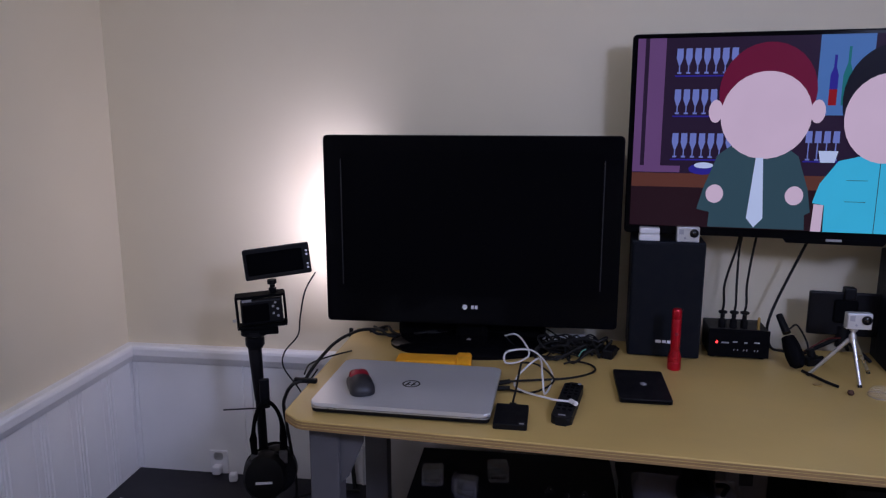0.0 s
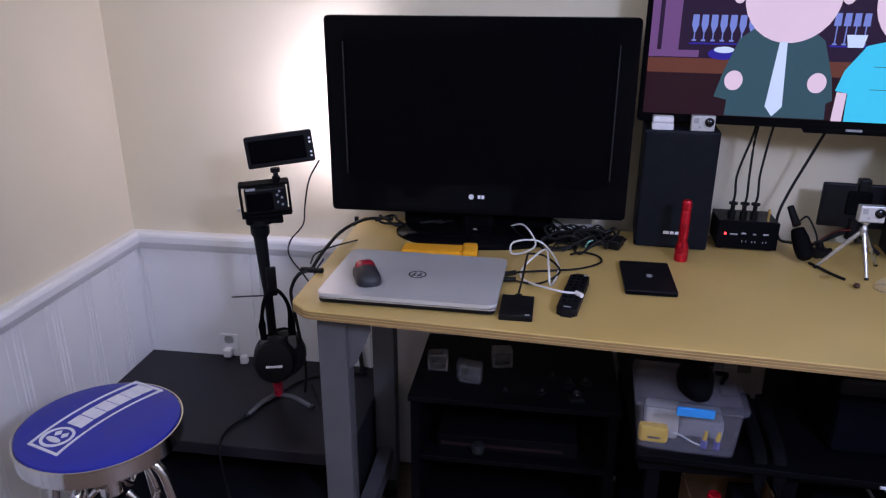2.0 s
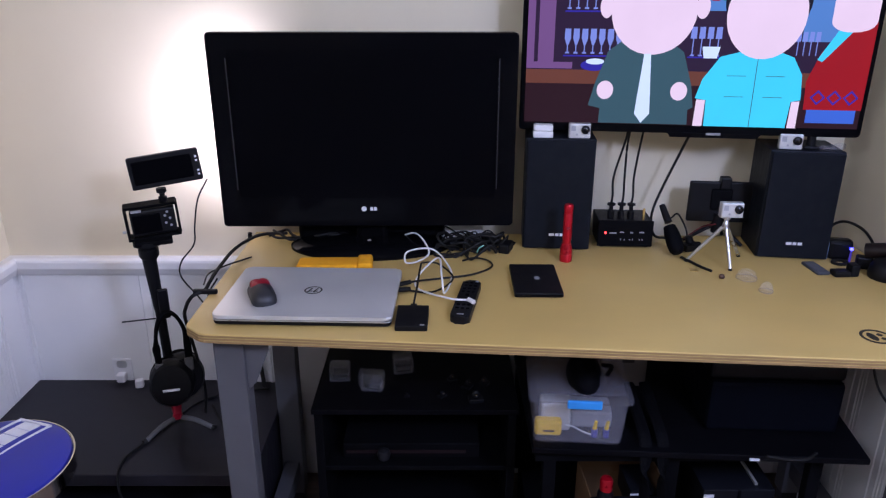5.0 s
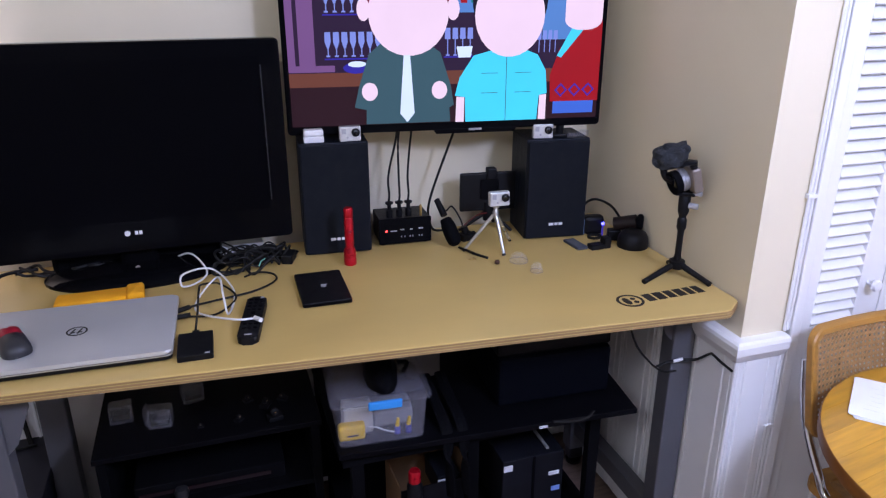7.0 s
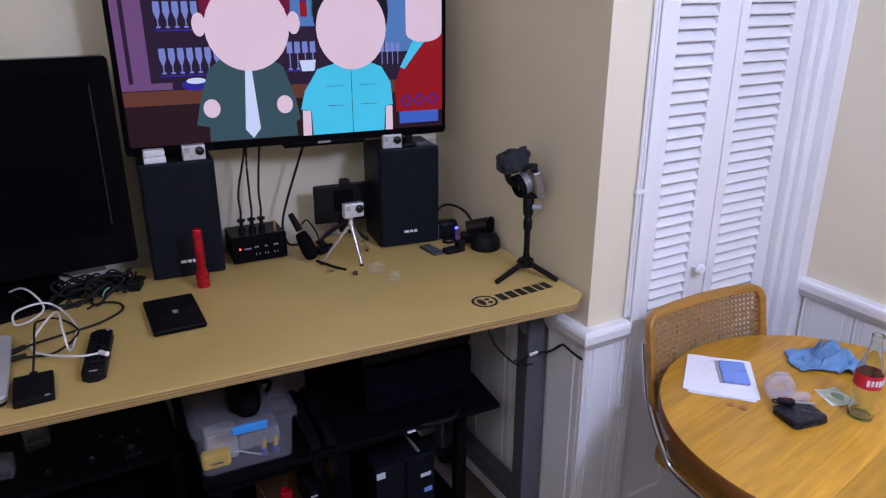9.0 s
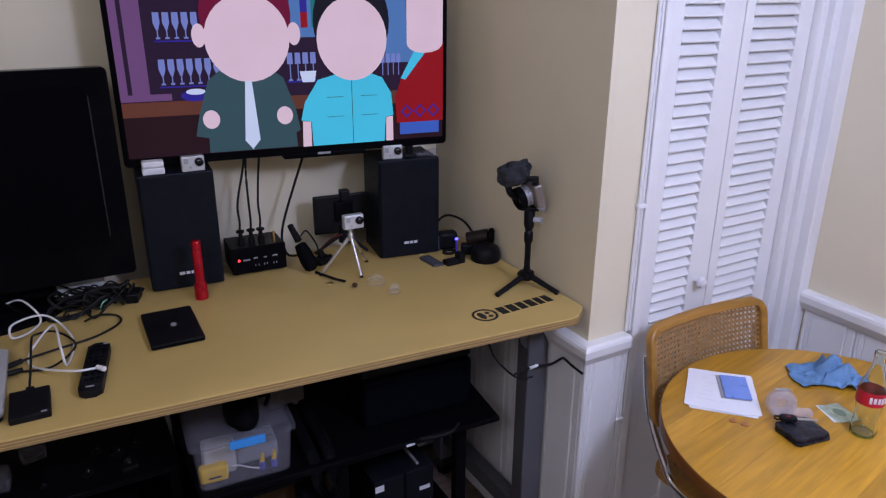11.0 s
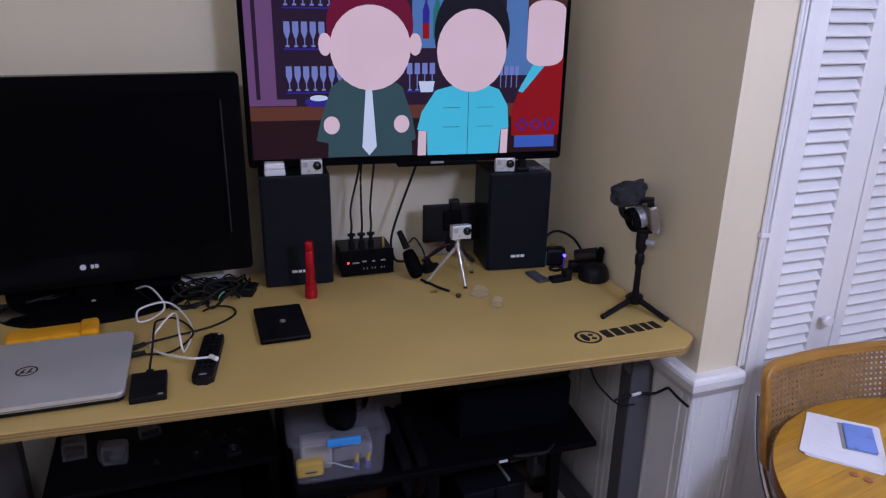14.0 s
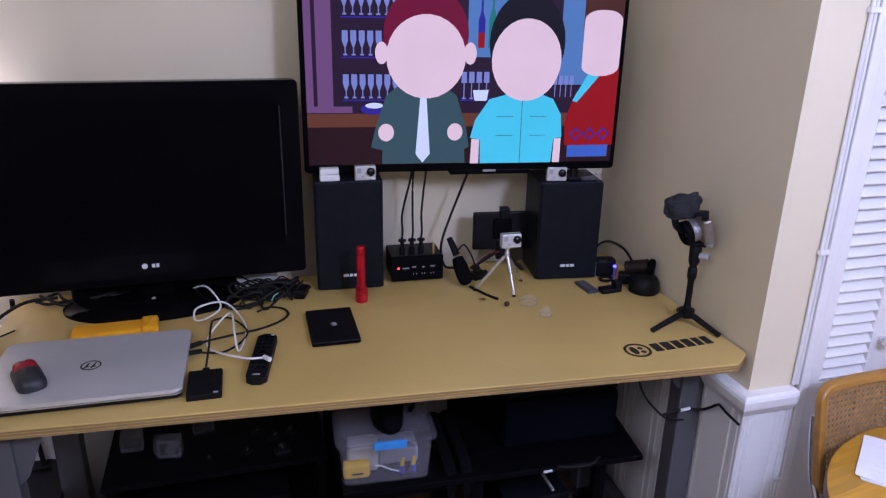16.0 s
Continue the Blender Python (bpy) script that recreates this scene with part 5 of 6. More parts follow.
clear_case(-0.284, 1.885, 4, 0.06, 0.052, "square clear plastic camera case on the rack")
k2 = clear_case(-0.18, 1.83, -8, 0.062, 0.054, "clear waterproof camera case with a lens port")
part("lens_port", lathe(B(), [(0.016, 0), (0.016, 0.014), (0.012, 0.014), (0.012, 0.002)], 20, pose(0.01, -0.022, 0.034, 90)), CLEARPL, k2, "", True)
part("latch", box(B(), -0.04, -0.02, 0.01, -0.033, 0.02, 0.056, 0.002), CLEARPL, k2)
clear_case(-0.1, 1.93, 12, 0.06, 0.055, "clear waterproof camera case at the back of the rack")
for x, y, r, s in ((0.05, 1.87, 20, 0.013), (0.095, 1.83, 60, 0.016), (0.115, 1.76, 10, 0.02), (0.145, 1.85, -30, 0.014), (0.02, 1.78, 45, 0.012), (-0.08, 1.78, 0, 0.008)):
    sm = thing("camera_mount", pose(x, y, 0.562, 0, 0, r), "small dark plastic camera mount on the rack", "mount", "small camera mounts")
    part("base", box(B(), -s, -s * 0.8, 0, s, s * 0.8, s * 0.6, 0.002), BLACK, sm)
    part("thumb_screw", lathe(B(), [(s * 0.5, 0), (s * 0.55, s * 0.5), (s * 0.3, s * 0.7)], 14, pose(0, 0, s * 0.6 + s * 0.5, 90) @ pose(0, 0, -s * 0.3)), BLACK, sm)
    part("screw_tip", lathe(B(), [(s * 0.2, 0), (s * 0.1, s * 0.16)], 10, pose(0, -s * 0.4, s * 1.1, 90)), CHROME, sm)
wd = thing("webcam", pose(-0.15, 1.76, 0.36), "round grey webcam on the rack shelf", "webcam")
part("ball", lathe(B(), [(0.004, 0), (0.016, 0.006), (0.02, 0.02), (0.016, 0.034), (0.002, 0.04)], 20), DARKSTEEL, wd, "", True)

# ---- second black stand with bin, printer, boxes ----
rb = thing("equipment_stand", pose(0, 0, 0), "black equipment stand with a wide top under the workbench", "stand")
part("top", prism(B(), [(0.25, 1.535), (1.085, 1.488), (1.11, 1.7), (1.11, 2.08), (0.25, 2.08)], 0.548, 0.566, 0.003), BENCH, rb)
part("front_beam", box(B(), 0.262, 1.56, 0.505, 1.02, 1.585, 0.548, 0.002), BLACKMATTE, rb)
for x in (0.285, 0.61, 0.99):
    part("front_post", box(B(), x, 1.57, -0.012, x + 0.035, 1.6, 0.506, 0.003), BLACKMATTE, rb)
    part("rear_post", box(B(), x, 2.03, -0.012, x + 0.035, 2.06, 0.548, 0.003), BLACKMATTE, rb)
part("lower_shelf", box(B(), 0.28, 1.6, 0.14, 1.03, 2.06, 0.158, 0.002), BLACKMATTE, rb)
part("back_panel", box(B(), 0.262, 2.062, 0.1, 1.09, 2.072, 0.548), BLACKMATTE, rb)
part("edge_badge", box(B(), 0.79, 1.499, 0.553, 0.815, 1.504, 0.558), WHITEINK, rb)

bn = thing("storage_bin", pose(0.374, 1.64, 0.566, 0, 0, -4), "clear plastic storage bin with lid and blue latch, half full", "storage bin")
bm = B()


def shell(bm, w0, d0, w1, d1, h, th):
    a = [rrect(w0, d0, 0.02), rrect(w1, d1, 0.02), rrect(w1 - 2 * th, d1 - 2 * th, 0.018), rrect(w0 - 2 * th, d0 - 2 * th, 0.018)]
    zs = [0, h, h, th]
    rings = [[bm.verts.new((x, y, z)) for x, y in o] for o, z in zip(a, zs)]
    n = len(a[0])
    for p, q in zip(rings, rings[1:]):
        for i in range(n):
            bm.faces.new((p[i], p[(i + 1) % n], q[(i + 1) % n], q[i]))
    bm.faces.new(rings[0][::-1])
    bm.faces.new(rings[-1])


shell(bm, 0.228, 0.17, 0.243, 0.19, 0.125, 0.0025)
part("tub", bm, CLEARPL, bn)
lidp = part("lid", prism(B(), rrect(0.262, 0.21, 0.016), 0.126, 0.142, 0.004), CLEARPL, bn, "cloudy plastic lid")
part("lid_step", prism(B(), rrect(0.225, 0.175, 0.014), 0.142, 0.149, 0.003), CLEARPL, lidp)
part("latch", box(B(), -0.036, -0.112, 0.117, 0.05, -0.103, 0.14, 0.003), BLUEPL, bn, "bright blue latch")
for nm, x, y, w, d, h, mt_, lb in (("tape_measure", -0.075, -0.05, 0.07, 0.03, 0.045, YELLOWPL, "yellow tape measure inside the bin"), ("plastic_bag", -0.055, -0.01, 0.08, 0.06, 0.08, FACEPLATE, "pale plastic bag inside the bin"), ("parts_box", 0.04, 0.02, 0.11, 0.08, 0.05, mat("grey_box", (0.3, 0.3, 0.33), 0.6), "grey box inside the bin")):
    q = thing(nm, bn.matrix_world @ pose(x, y, 0.003), lb, nm.replace("_", " "))
    part("body", box(B(), -w / 2, -d / 2, 0, w / 2, d / 2, h, 0.008), mt_, q)
    if nm == "tape_measure":
        part("slot", box(B(), -0.014, -d / 2 - 0.001, 0.014, 0.016, -d / 2 + 0.002, 0.019), INK, q)
for x, c_ in ((0.045, 0), (0.075, 1)):
    q = thing("bottle_cap_toy", bn.matrix_world @ pose(x, -0.055, 0.003), "small yellow and blue fitting inside the bin", "fitting", "small fittings")
    part("base", rod(B(), (0, 0, 0), (0, 0, 0.022), 0.008), mat("violet_plastic", (0.09, 0.09, 0.4), 0.4) if not c_ else bpy.data.materials["violet_plastic"], q)
    part("tip", rod(B(), (0, 0, 0.022), (0.003, 0, 0.045), 0.006, 0.004), YELLOWPL, q)
q = thing("cable_stub", bn.matrix_world @ pose(-0.01, -0.055, 0.003), "pale cord curled inside the bin", "cord")
part("cord", tube(B(), [(-0.02, 0, 0.03), (0.0, 0, 0.026), (0.025, 0, 0.012), (0.05, 0, 0.003)], 0.002), WHITEPL, q)
bs = thing("black_bag", bn.matrix_world @ pose(0.0, 0.0, 0.149), "soft black pouch draped over the bin's lid", "pouch")
bm = B()
bmesh.ops.create_icosphere(bm, subdivisions=3, radius=1)
for v in bm.verts:
    k = 1 + 0.2 * noise.noise(v.co * 2)
    v.co = (v.co.x * 0.042 * k + 0.012, v.co.y * 0.088 - 0.012, max(0.0, v.co.z + 0.3) * 0.045 * k)
part("pouch", bm, BLACKMATTE, bs, "", True)
part("strap", tube(B(), [(0.07, 0.05, 0.004), (0.09, 0.03, 0.012), (0.075, 0.0, 0.004)], 0.006, 8, 6), BLACKMATTE, bs)

pt = thing("printer", pose(0.885, 1.63, 0.566, 0, 0, -3), "dark navy equipment case with a black lid on the stand", "case")
part("body", box(B(), -0.17, -0.03, 0.0, 0.17, 0.3, 0.15, 0.012), mat("navy_fabric", (0.002, 0.0025, 0.005), 0.75, spec=0.06, var=0.2, scale=30, bump=0.4, bscale=400), pt)
part("lid", box(B(), -0.172, -0.02, 0.15, 0.172, 0.3, 0.2, 0.012), BLACK, pt)
part("badge", lathe(B(), [(0.014, 0), (0.014, 0.002)], 20, pose(0.13, 0.04, 0.2)), GREYINK, pt)
cable("stand_cable", "dark cable loop along the front of the stand", [(0.83, 1.5, 0.568), (0.88, 1.497, 0.56), (0.93, 1.495, 0.562), (0.96, 1.51, 0.569)], 0.004)
vs = thing("vertical_case", pose(0.56, 1.85, 0.566), "dim beige box standing behind the bin", "box")
part("body", box(B(), -0.055, -0.02, 0, 0.055, 0.08, 0.17, 0.006), mat("beige_box", (0.13, 0.11, 0.1), 0.7), vs)
part("port", box(B(), -0.02, -0.023, 0.08, 0.015, -0.018, 0.12), INK, vs)
dr = thing("strap_roll", pose(0.54, 1.6, 0.566), "black straps hanging over the stand's front", "straps")
for x in (0.0, 0.045):
    part("strap", tube(B(), [(x, 0.15, 0.06), (x, 0.06, 0.04), (x, -0.045, 0.012), (x, -0.075, -0.06), (x + 0.01, -0.07, -0.2)], 0.016, 8, 6, 0.35), BLACKMATTE, dr)

lb = thing("drive_box", pose(0.845, 1.68, 0.158), "dark carton box with a white label and pale marks", "box")
part("carton", box(B(), -0.1, -0.05, 0, 0.1, 0.16, 0.2, 0.003), DARKBOX, lb)
part("label", box(B(), -0.098, -0.0535, 0.165, -0.07, -0.0505, 0.185), WHITEINK, lb)
part("label", box(B(), 0.05, -0.0535, 0.12, 0.085, -0.0505, 0.132), WHITEINK, lb)
part("blue_mark", box(B(), 0.062, -0.0535, 0.06, 0.09, -0.0505, 0.075), BLUECARD, lb)
part("strap", box(B(), -0.004, -0.053, 0.0, 0.004, -0.0505, 0.2), BLACKMATTE, lb)
part("pen_strip", box(B(), 0.05, -0.03, 0.2, 0.058, 0.08, 0.206), CAMSILVER, lb)
cbx = thing("cardboard_box", pose(0.52, 1.72, 0.158, 0, 0, 2), "open brown cardboard box with dark packets inside", "box")
# Front given the dark carton colour in place of shade under the bench.
part("front", box(B(), -0.085, -0.07, 0, 0.13, -0.066, 0.16), DARKBOX, cbx, "front panel darkened to suggest shade under the bench")
part("side", box(B(), 0.126, -0.066, 0, 0.13, 0.1, 0.19), CARD, cbx)
part("side", box(B(), -0.085, -0.066, 0, -0.081, 0.1, 0.16), CARD, cbx)
part("back", box(B(), -0.081, 0.096, 0, 0.126, 0.1, 0.16), CARD, cbx)
part("packet", box(B(), 0.03, -0.06, 0.1, 0.1, 0.06, 0.172, 0.004), DARKBOX, cbx)
part("print_bar", box(B(), 0.03, -0.0615, 0.15, 0.075, -0.0595, 0.162), WHITEINK, cbx)
sp = thing("spray_bottle", pose(0.465, 1.6, 0.158), "dark bottle with a red cap on the lower shelf", "bottle")
part("body", lathe(B(), [(0.02, 0), (0.022, 0.004), (0.022, 0.215), (0.014, 0.23)], 20), BLACK, sp, "", True)
part("cap", lathe(B(), [(0.0175, 0.228), (0.0175, 0.258), (0.014, 0.264)], 20), RED, sp, "red cap", True)

# ---- round table ----
TZ, TC, TR = 0.75, (1.604, 0.786), 0.431
tbl = thing("round_table", pose(TC[0], TC[1], 0, 0, 0, 10), "round honey-coloured oak table, glued from strips", "table")
n = 13
wd_ = 2 * TR / n
for i in range(n):
    y0, y1 = -TR + i * wd_, -TR + (i + 1) * wd_
    k = 5
    ys = [y0 + 0.00012 + (y1 - y0 - 0.00024) * j / k for j in range(k + 1)]
    right = [(math.sqrt(max(TR * TR - y * y, 0.0004)), y) for y in ys]
    left = [(-x, y) for x, y in right[::-1]]
    part("plank", prism(B(), right + left, TZ - 0.028, TZ, 0.0002, None, 1), OAK, tbl)
part("edge_band", lathe(B(), [(TR - 0.006, TZ - 0.032), (TR + 0.003, TZ - 0.032), (TR + 0.004, TZ - 0.006), (TR + 0.001, TZ - 0.001), (TR - 0.0005, TZ - 0.001)], 96, None, False), mat("dark_oak_edge", (0.2, 0.075, 0.015), 0.4, var=0.2, scale=12, stretch=(1, 1, 6)), tbl, "darker rounded edge", True)
part("apron", lathe(B(), [(0.33, TZ - 0.085), (0.345, TZ - 0.08), (0.345, TZ - 0.03)], 64), CHAIRWOOD, tbl, "", True)
part("pedestal", lathe(B(), [(0.06, 0.06), (0.05, 0.2), (0.045, 0.45), (0.07, 0.62), (0.12, 0.665)], 28), CHAIRWOOD, tbl, "", True)
for a in (0, 90, 180, 270):
    dx, dy = math.cos(radians(a)), math.sin(radians(a))
    part("foot", tube(B(), [(0.03 * dx, 0.03 * dy, 0.12), (0.16 * dx, 0.16 * dy, 0.09), (0.31 * dx, 0.31 * dy, 0.016)], 0.028, 10, 6), CHAIRWOOD, tbl, "", True)

# ---- cane chair ----
ch = thing("dining_chair", pose(1.609, 1.205, 0, 0, 0, -1), "cantilever chair with a woven cane back and chrome tube frame", "chair")
CW, CH_, CB = 0.46, 0.285, 0.602


def bend(x, z=0.0):
    """How far back the chair's back lies: bowed across and leaning backwards upwards."""
    return 0.028 - 0.5 * x * x + 0.2 * z


bm = B()
ou_, in_ = rrect(CW, CH_, 0.045, 8), rrect(CW - 0.042, CH_ - 0.042, 0.026, 8)


def fill(o, k):
    """Adds points along an outline so that it can be bent."""
    out = []
    for p, q in zip(o, o[1:] + o[:1]):
        for j in range(k):
            out.append((p[0] + (q[0] - p[0]) * j / k, p[1] + (q[1] - p[1]) * j / k))
    return out


ou_, in_ = fill(ou_, 4), fill(in_, 4)
rings = [[(x, z, d) for x, z in o] for o, d in ((ou_, -0.009), ([(x * 0.985, z * 0.975) for x, z in ou_], -0.013), ([(x * 1.02, z * 1.03) for x, z in in_], -0.013), (in_, -0.009), (in_, 0.009), (ou_, 0.009))]
vr = [[bm.verts.new((x, bend(x, z) + d, CB + CH_ / 2 + z)) for x, z, d in r] for r in rings]
for a, b in zip(vr, vr[1:] + vr[:1]):
    for i in range(len(a)):
        bm.faces.new((a[i], a[(i + 1) % len(a)], b[(i + 1) % len(a)], b[i]))
part("back_frame", bm, CHAIRWOOD, ch, "bentwood back frame", True)
cw, chh = CW - 0.038, CH_ - 0.038
bm = B()


def strand(bm, p, q, wdt, off):
    """A flat cane strand between two points of the back."""
    d = Vector((q[0] - p[0], q[1] - p[1]))
    s = Vector((-d.y, d.x)).normalized() * wdt / 2
    k = max(2, int(abs(d.x) / 0.04) + 1)
    prev = None
    for j in range(k + 1):
        c = Vector(p) + d * j / k
        row = [bm.verts.new((c.x + s.x * e, bend(c.x, c.y) + off, CB + CH_ / 2 + c.y + s.y * e)) for e in (-1, 1)]
        if prev:
            bm.faces.new((prev[0], row[0], row[1], prev[1]))
        prev = row


pit = 0.0142
nx_, nz_ = int(cw / pit), int(chh / pit)
for i in range(nx_ + 1):
    x = -cw / 2 + i * cw / nx_
    for o in (-0.0021, 0.0021):
        strand(bm, (x + o, -chh / 2), (x + o, chh / 2), 0.0036, -0.0008)
for i in range(nz_ + 1):
    z = -chh / 2 + i * chh / nz_
    for o in (-0.0021, 0.0021):
        strand(bm, (-cw / 2, z + o), (cw / 2, z + o), 0.0036, 0.0)
for i in range(-nz_, nx_ + 1):
    for sg in (1, -1):
        x0 = -cw / 2 + (i + 0.5) * cw / nx_
        a = [x0, -chh / 2 * sg]
        b = [x0 + chh, chh / 2 * sg]
        if a[0] < -cw / 2:
            f_ = (-cw / 2 - a[0]) / chh
            a = [-cw / 2, a[1] + (b[1] - a[1]) * f_]
        if b[0] > cw / 2:
            f_ = (b[0] - cw / 2) / chh
            b = [cw / 2, b[1] - sg * chh * f_]
        strand(bm, tuple(a), tuple(b), 0.0038, -0.0014)
tagged(part("cane_weave", bm, CANE, ch, "open hexagonal cane weave"), kind="stuff")
for sx in (-1, 1):
    x = sx * (CW / 2 - 0.012)
    part("chrome_tube", tube(B(), [(x, bend(x, 0.05) + 0.021, 0.8), (x, bend(x, -0.05) + 0.021, 0.7), (x, bend(x, -0.14) + 0.012, 0.62), (x, -0.07, 0.53), (x * 0.98, -0.12, 0.475), (x * 0.97, -0.3, 0.455), (x * 0.97, -0.44, 0.44), (x * 0.97, -0.49, 0.38), (x * 0.97, -0.49, 0.2), (x * 0.97, -0.47, 0.05), (x * 0.97, -0.4, 0.012), (x * 0.97, -0.1, 0.0), (x * 0.97, 0.02, 0.0)], 0.0115, 12, 8), CHROME, ch, "bent chrome tube", True)
part("floor_bar", rod(B(), (-CW / 2, 0.02, 0.0), (CW / 2, 0.02, 0.0), 0.0115), CHROME, ch, "", True)
part("seat_frame", ringplate(B(), fill(rrect(0.44, 0.44, 0.05), 1), fill(rrect(0.36, 0.36, 0.03), 1), 0.466, 0.49, pose(0, -0.24, 0)), CHAIRWOOD, ch)
part("seat", prism(B(), rrect(0.36, 0.36, 0.03), 0.476, 0.482, 0, pose(0, -0.24, 0)), CANE, ch)

LINEINK = mat("pale_print", (0.66, 0.66, 0.69), 0.7, var=0.1, scale=60)

# ---- things on the round table ----
def on_table(x, y, r=0.0):
    return pose(x, y, TZ + 0.0003, 0, 0, r)


for k, (dx, dy, r, w_, h_) in enumerate(((0, 0, 0, 0.2, 0.245), (0.006, -0.004, 3, 0.196, 0.235), (-0.012, 0.006, -4, 0.17, 0.22))):
    pa = thing("paper_sheet", pose(1.493 + dx, 1.07 + dy, TZ + 0.0008 + 0.0016 * k, 0, 0, -47 + r), "white printed paper sheet with grey lines, in a loose stack", "paper", "stack of papers")
    part("sheet", prism(B(), rrect(0.15 + 0.007 * (2 - k), 0.208 - 0.008 * k, 0.007), 0, 0.0009), PAPER, pa)
    bm = B()
    for j in range(7):
        a = rnd.uniform(-0.062, -0.02)
        box(bm, a, 0.078 - 0.022 * j, 0.0009, a + rnd.uniform(0.02, 0.08), 0.0788 - 0.022 * j, 0.0011)
    part("print_lines", bm, LINEINK, pa)
bc = thing("blue_card", pose(1.533, 1.06, TZ + 0.0062, 0, 0, -42), "small glossy blue card sleeve on the papers", "card")
part("sleeve", prism(B(), rrect(0.066, 0.112, 0.003), 0, 0.004, 0.0008), BLUECARD, bc)
part("clear_edge", prism(B(), rrect(0.074, 0.118, 0.003), -0.0006, 0.0, 0, pose(-0.006, 0, 0)), GREYINK, bc)
FROST = mat("frosted_plastic", (0.72, 0.66, 0.7), 0.2, var=0.05, scale=12, alpha=0.33)
td = thing("tape_dispenser", on_table(1.54, 0.92, -34), "clear plastic adhesive tape dispenser", "tape dispenser")
part("shell", lathe(B(), [(0.034, -0.012), (0.036, -0.01), (0.036, 0.01), (0.034, 0.012)], 32, pose(-0.012, 0, 0.0362, 90)), FROST, td, "", True)
part("tape_roll", ringplate(B(), oval(0.056, 0.056, 28), oval(0.034, 0.034, 28), -0.009, 0.009, pose(-0.012, 0, 0.0362, 90)), FROST, td)
part("arm", box(B(), 0.005, -0.013, 0.0, 0.066, 0.013, 0.02, 0.006), FROST, td)
part("label_mark", box(B(), -0.03, -0.005, 0.0725, 0.004, 0.005, 0.0735), GREYINK, td)
wl = thing("wallet", on_table(1.506, 0.847, -11), "folded black leather wallet", "wallet")
part("lower_fold", prism(B(), rrect(0.1, 0.082, 0.012), 0, 0.0095, 0.004), LEATHER, wl, "", True)
part("upper_fold", prism(B(), rrect(0.1, 0.08, 0.012), 0.0092, 0.019, 0.0045, pose(-0.001, 0.002, 0, 0, 1.2, 0)), LEATHER, wl, "", True)
ky = thing("car_key", pose(1.502, 0.885, TZ + 0.021, 0, 0, -38), "black car key with a red mark on the wallet", "key")
part("fob", prism(B(), rrect(0.04, 0.024, 0.008), 0, 0.01, 0.003), BLACK, ky, "", True)
part("mark", prism(B(), rrect(0.01, 0.007, 0.002), 0.01, 0.0108), REDPL, ky)
part("ring", ringplate(B(), oval(0.018, 0.018, 18, -0.024), oval(0.012, 0.012, 18, -0.024), 0.002, 0.005), BLACK, ky)
part("blade", box(B(), 0.02, -0.004, 0.004, 0.066, 0.004, 0.0065, 0.0008), ALU, ky)
for k in range(3):
    bi = thing("banknote", pose(1.66 + 0.004 * k, 0.864 - 0.003 * k, TZ + 0.001 + 0.0012 * k, 0, 0, -22 + 5 * k), "folded greenish banknote lying on the table", "banknote", "folded banknotes")
    part("note", prism(B(), rrect(0.055, 0.074, 0.001), 0, 0.0008), BILL if k else PAPER, bi)
    part("print_oval", prism(B(), oval(0.026, 0.036), 0.0008, 0.001), mat("note_green", (0.25, 0.34, 0.26), 0.8) if k == 0 else bpy.data.materials["note_green"], bi)
for x, y in ((1.411, 0.966), (1.424, 0.941)):
    cn = thing("coin", on_table(x, y), "small copper coin on the table", "coin", "copper coins")
    part("disc", lathe(B(), [(0.0095, 0), (0.0095, 0.0015)], 20), COPPER, cn)
bo = thing("glass_bottle", on_table(1.641, 0.783), "empty clear contour soda bottle with a red label", "bottle")
prof = [(0.026, 0.0), (0.0285, 0.004), (0.029, 0.02), (0.026, 0.045), (0.0275, 0.07), (0.0305, 0.095), (0.0295, 0.125), (0.022, 0.15), (0.0145, 0.175), (0.0125, 0.2), (0.0138, 0.203), (0.0138, 0.214), (0.0115, 0.216)]
inn = [(max(r - 0.0028, 0.004), z + (0.005 if z < 0.01 else 0)) for r, z in prof[::-1]]
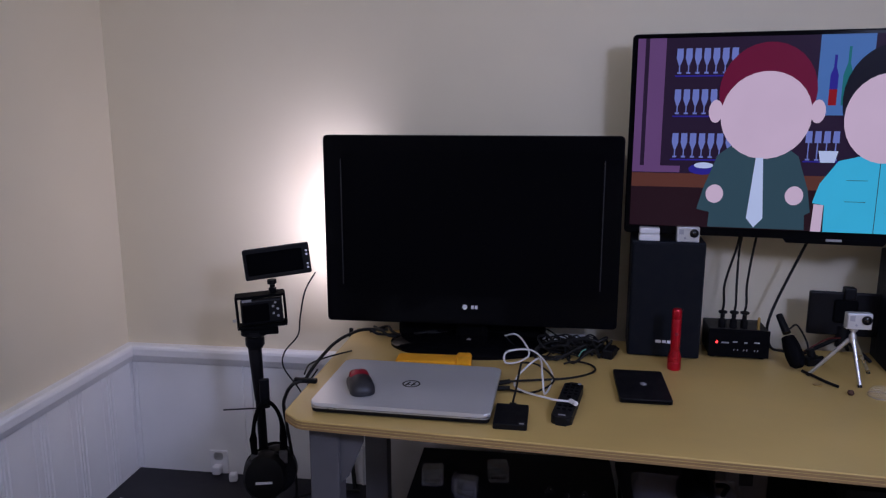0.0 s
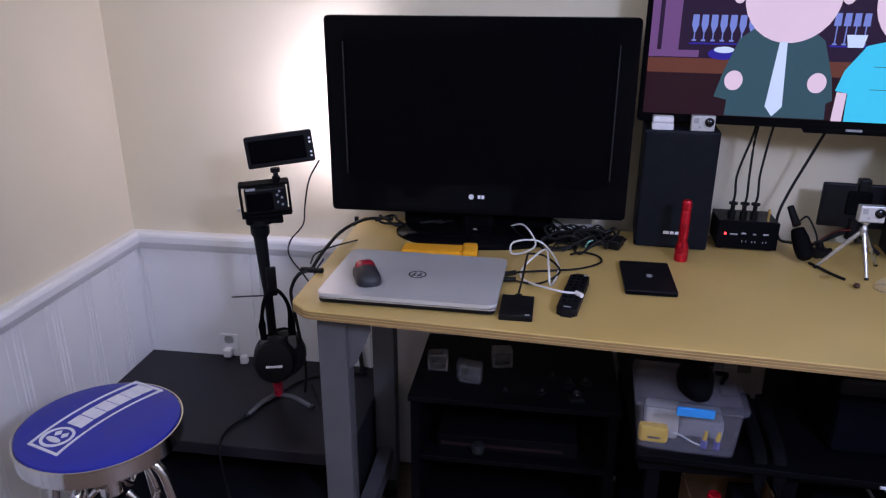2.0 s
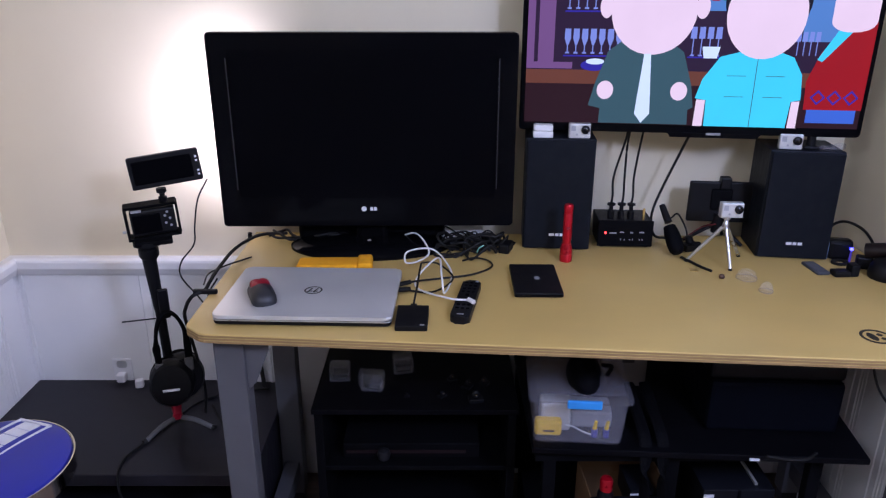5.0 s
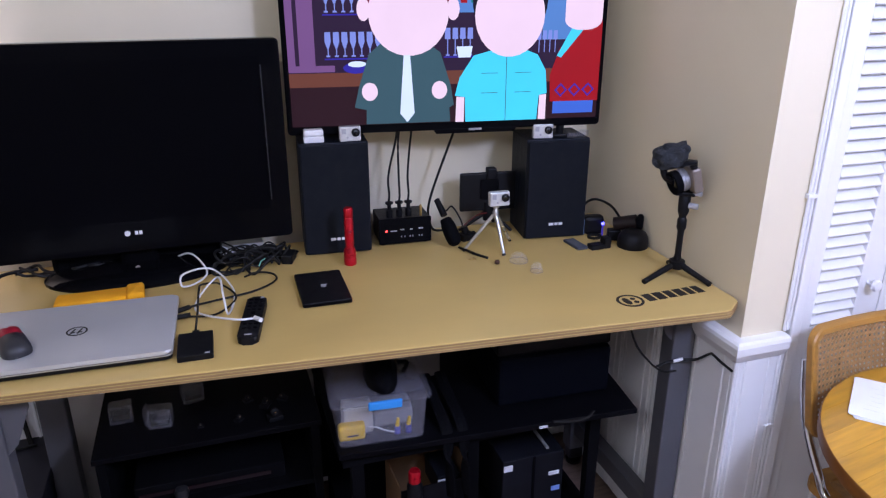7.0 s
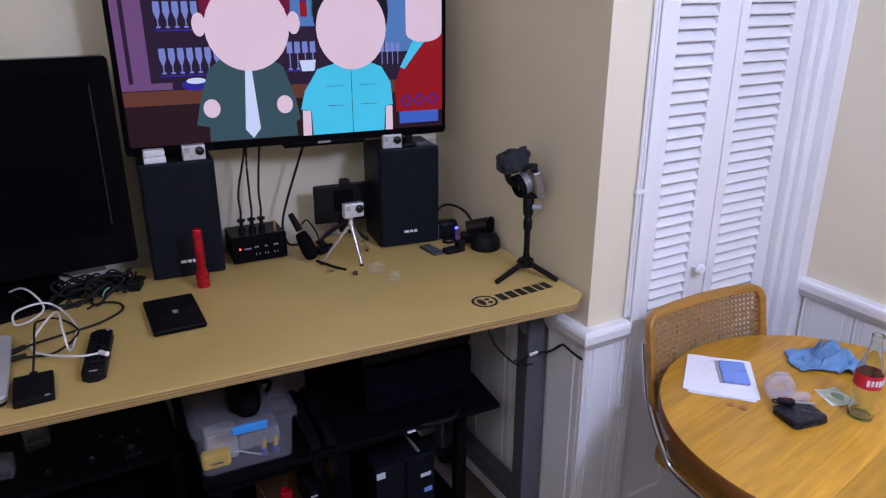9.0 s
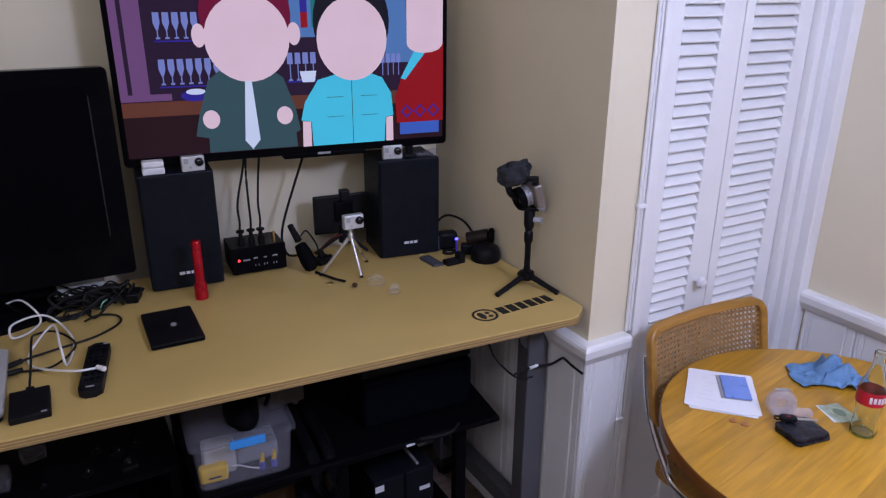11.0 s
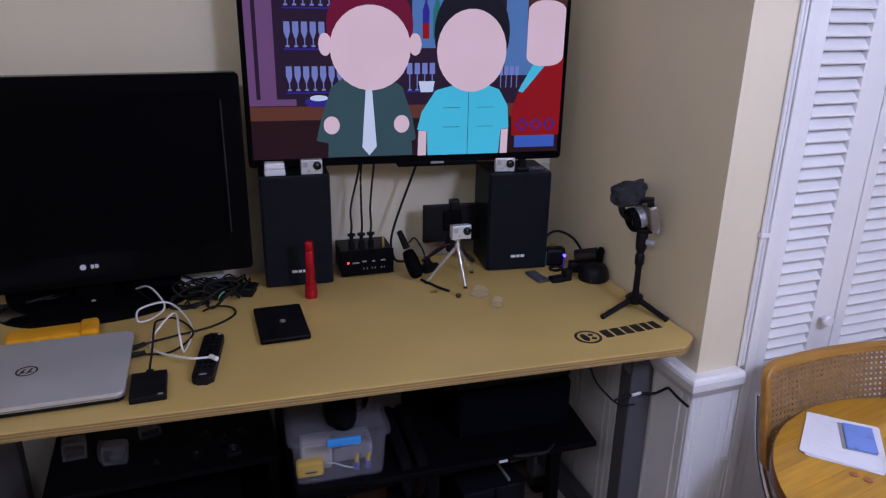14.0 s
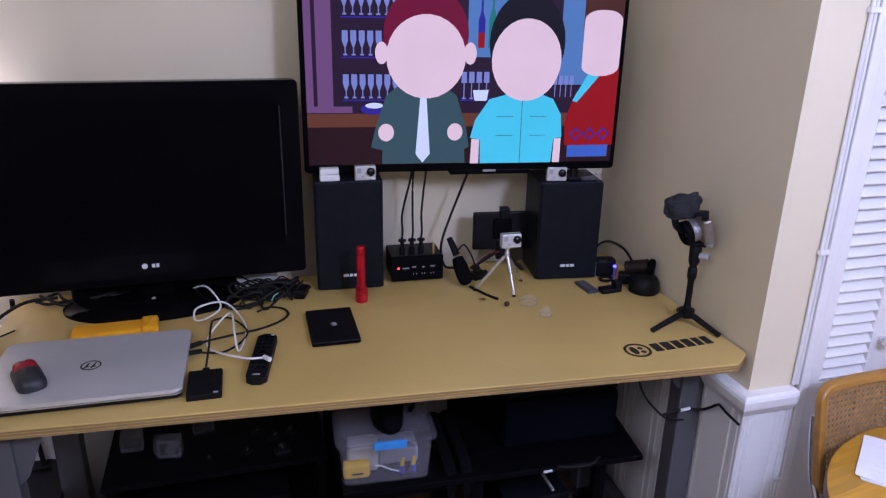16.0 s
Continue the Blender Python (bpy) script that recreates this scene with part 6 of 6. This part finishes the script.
part("glass", lathe(B(), prof + inn, 40), GLASS, bo, "clear glass", True)
part("label", lathe(B(), [(0.0305, 0.086), (0.031, 0.095), (0.0308, 0.11), (0.0303, 0.121)], 40, None, False), LABELRED, bo, "red wrap label", True)
bm = B()
for k in range(7):
    a = radians(-150 + 16 * k)
    box(bm, -0.003, -0.0004, -0.007 if k % 3 else -0.009, 0.003, 0.0004, 0.007, 0, pose(0.0316 * math.cos(a), 0.0316 * math.sin(a), 0.104, 0, 0, math.degrees(a) + 90))
part("label_bars", bm, WHITEINK, bo)
part("base_tint", ringplate(B(), oval(0.054, 0.054, 32), oval(0.046, 0.046, 32), 0.0, 0.004), mat("green_glass_base", (0.35, 0.42, 0.06), 0.2, trans=0.4), bo)
tw = thing("cloth", on_table(1.8, 0.985, -35), "crumpled blue microfibre cloth", "cloth")
bm = B()
NX = 46
gv = []
for j in range(NX):
    row = []
    for i in range(NX):
        u, v = i / (NX - 1) - 0.5, j / (NX - 1) - 0.5
        p = Vector((u * 3.1, v * 3.1, 1.7))
        r = math.hypot(u, v)
        edge = 1 + 0.2 * noise.noise(Vector((math.atan2(v, u) * 1.2, 3, 0)))
        x = u * 0.18 * edge + 0.022 * noise.noise(p * 1.4 + Vector((5, 0, 0)))
        y = v * 0.125 * edge + 0.016 * noise.noise(p * 1.4 + Vector((0, 7, 0)))
        hgt = max(0.0, 0.5 - r) * 0.07 + 0.05 * abs(noise.noise(p * 1.7)) + 0.012 * abs(noise.noise(p * 3.7))
        hgt *= min(1.0, 0.25 + 1.8 * (0.72 - r)) * (0.45 if u < -0.1 else 1.0)
        row.append(bm.verts.new((x, y, 0.002 + max(0.0, hgt))))
    gv.append(row)
for j in range(NX - 1):
    for i in range(NX - 1):
        bm.faces.new((gv[j][i], gv[j][i + 1], gv[j + 1][i + 1], gv[j + 1][i]))
clo = part("folds", bm, TOWEL, tw, "", True)
sd = clo.modifiers.new("thickness", "SOLIDIFY")
sd.thickness = 0.003
sd.offset = 1
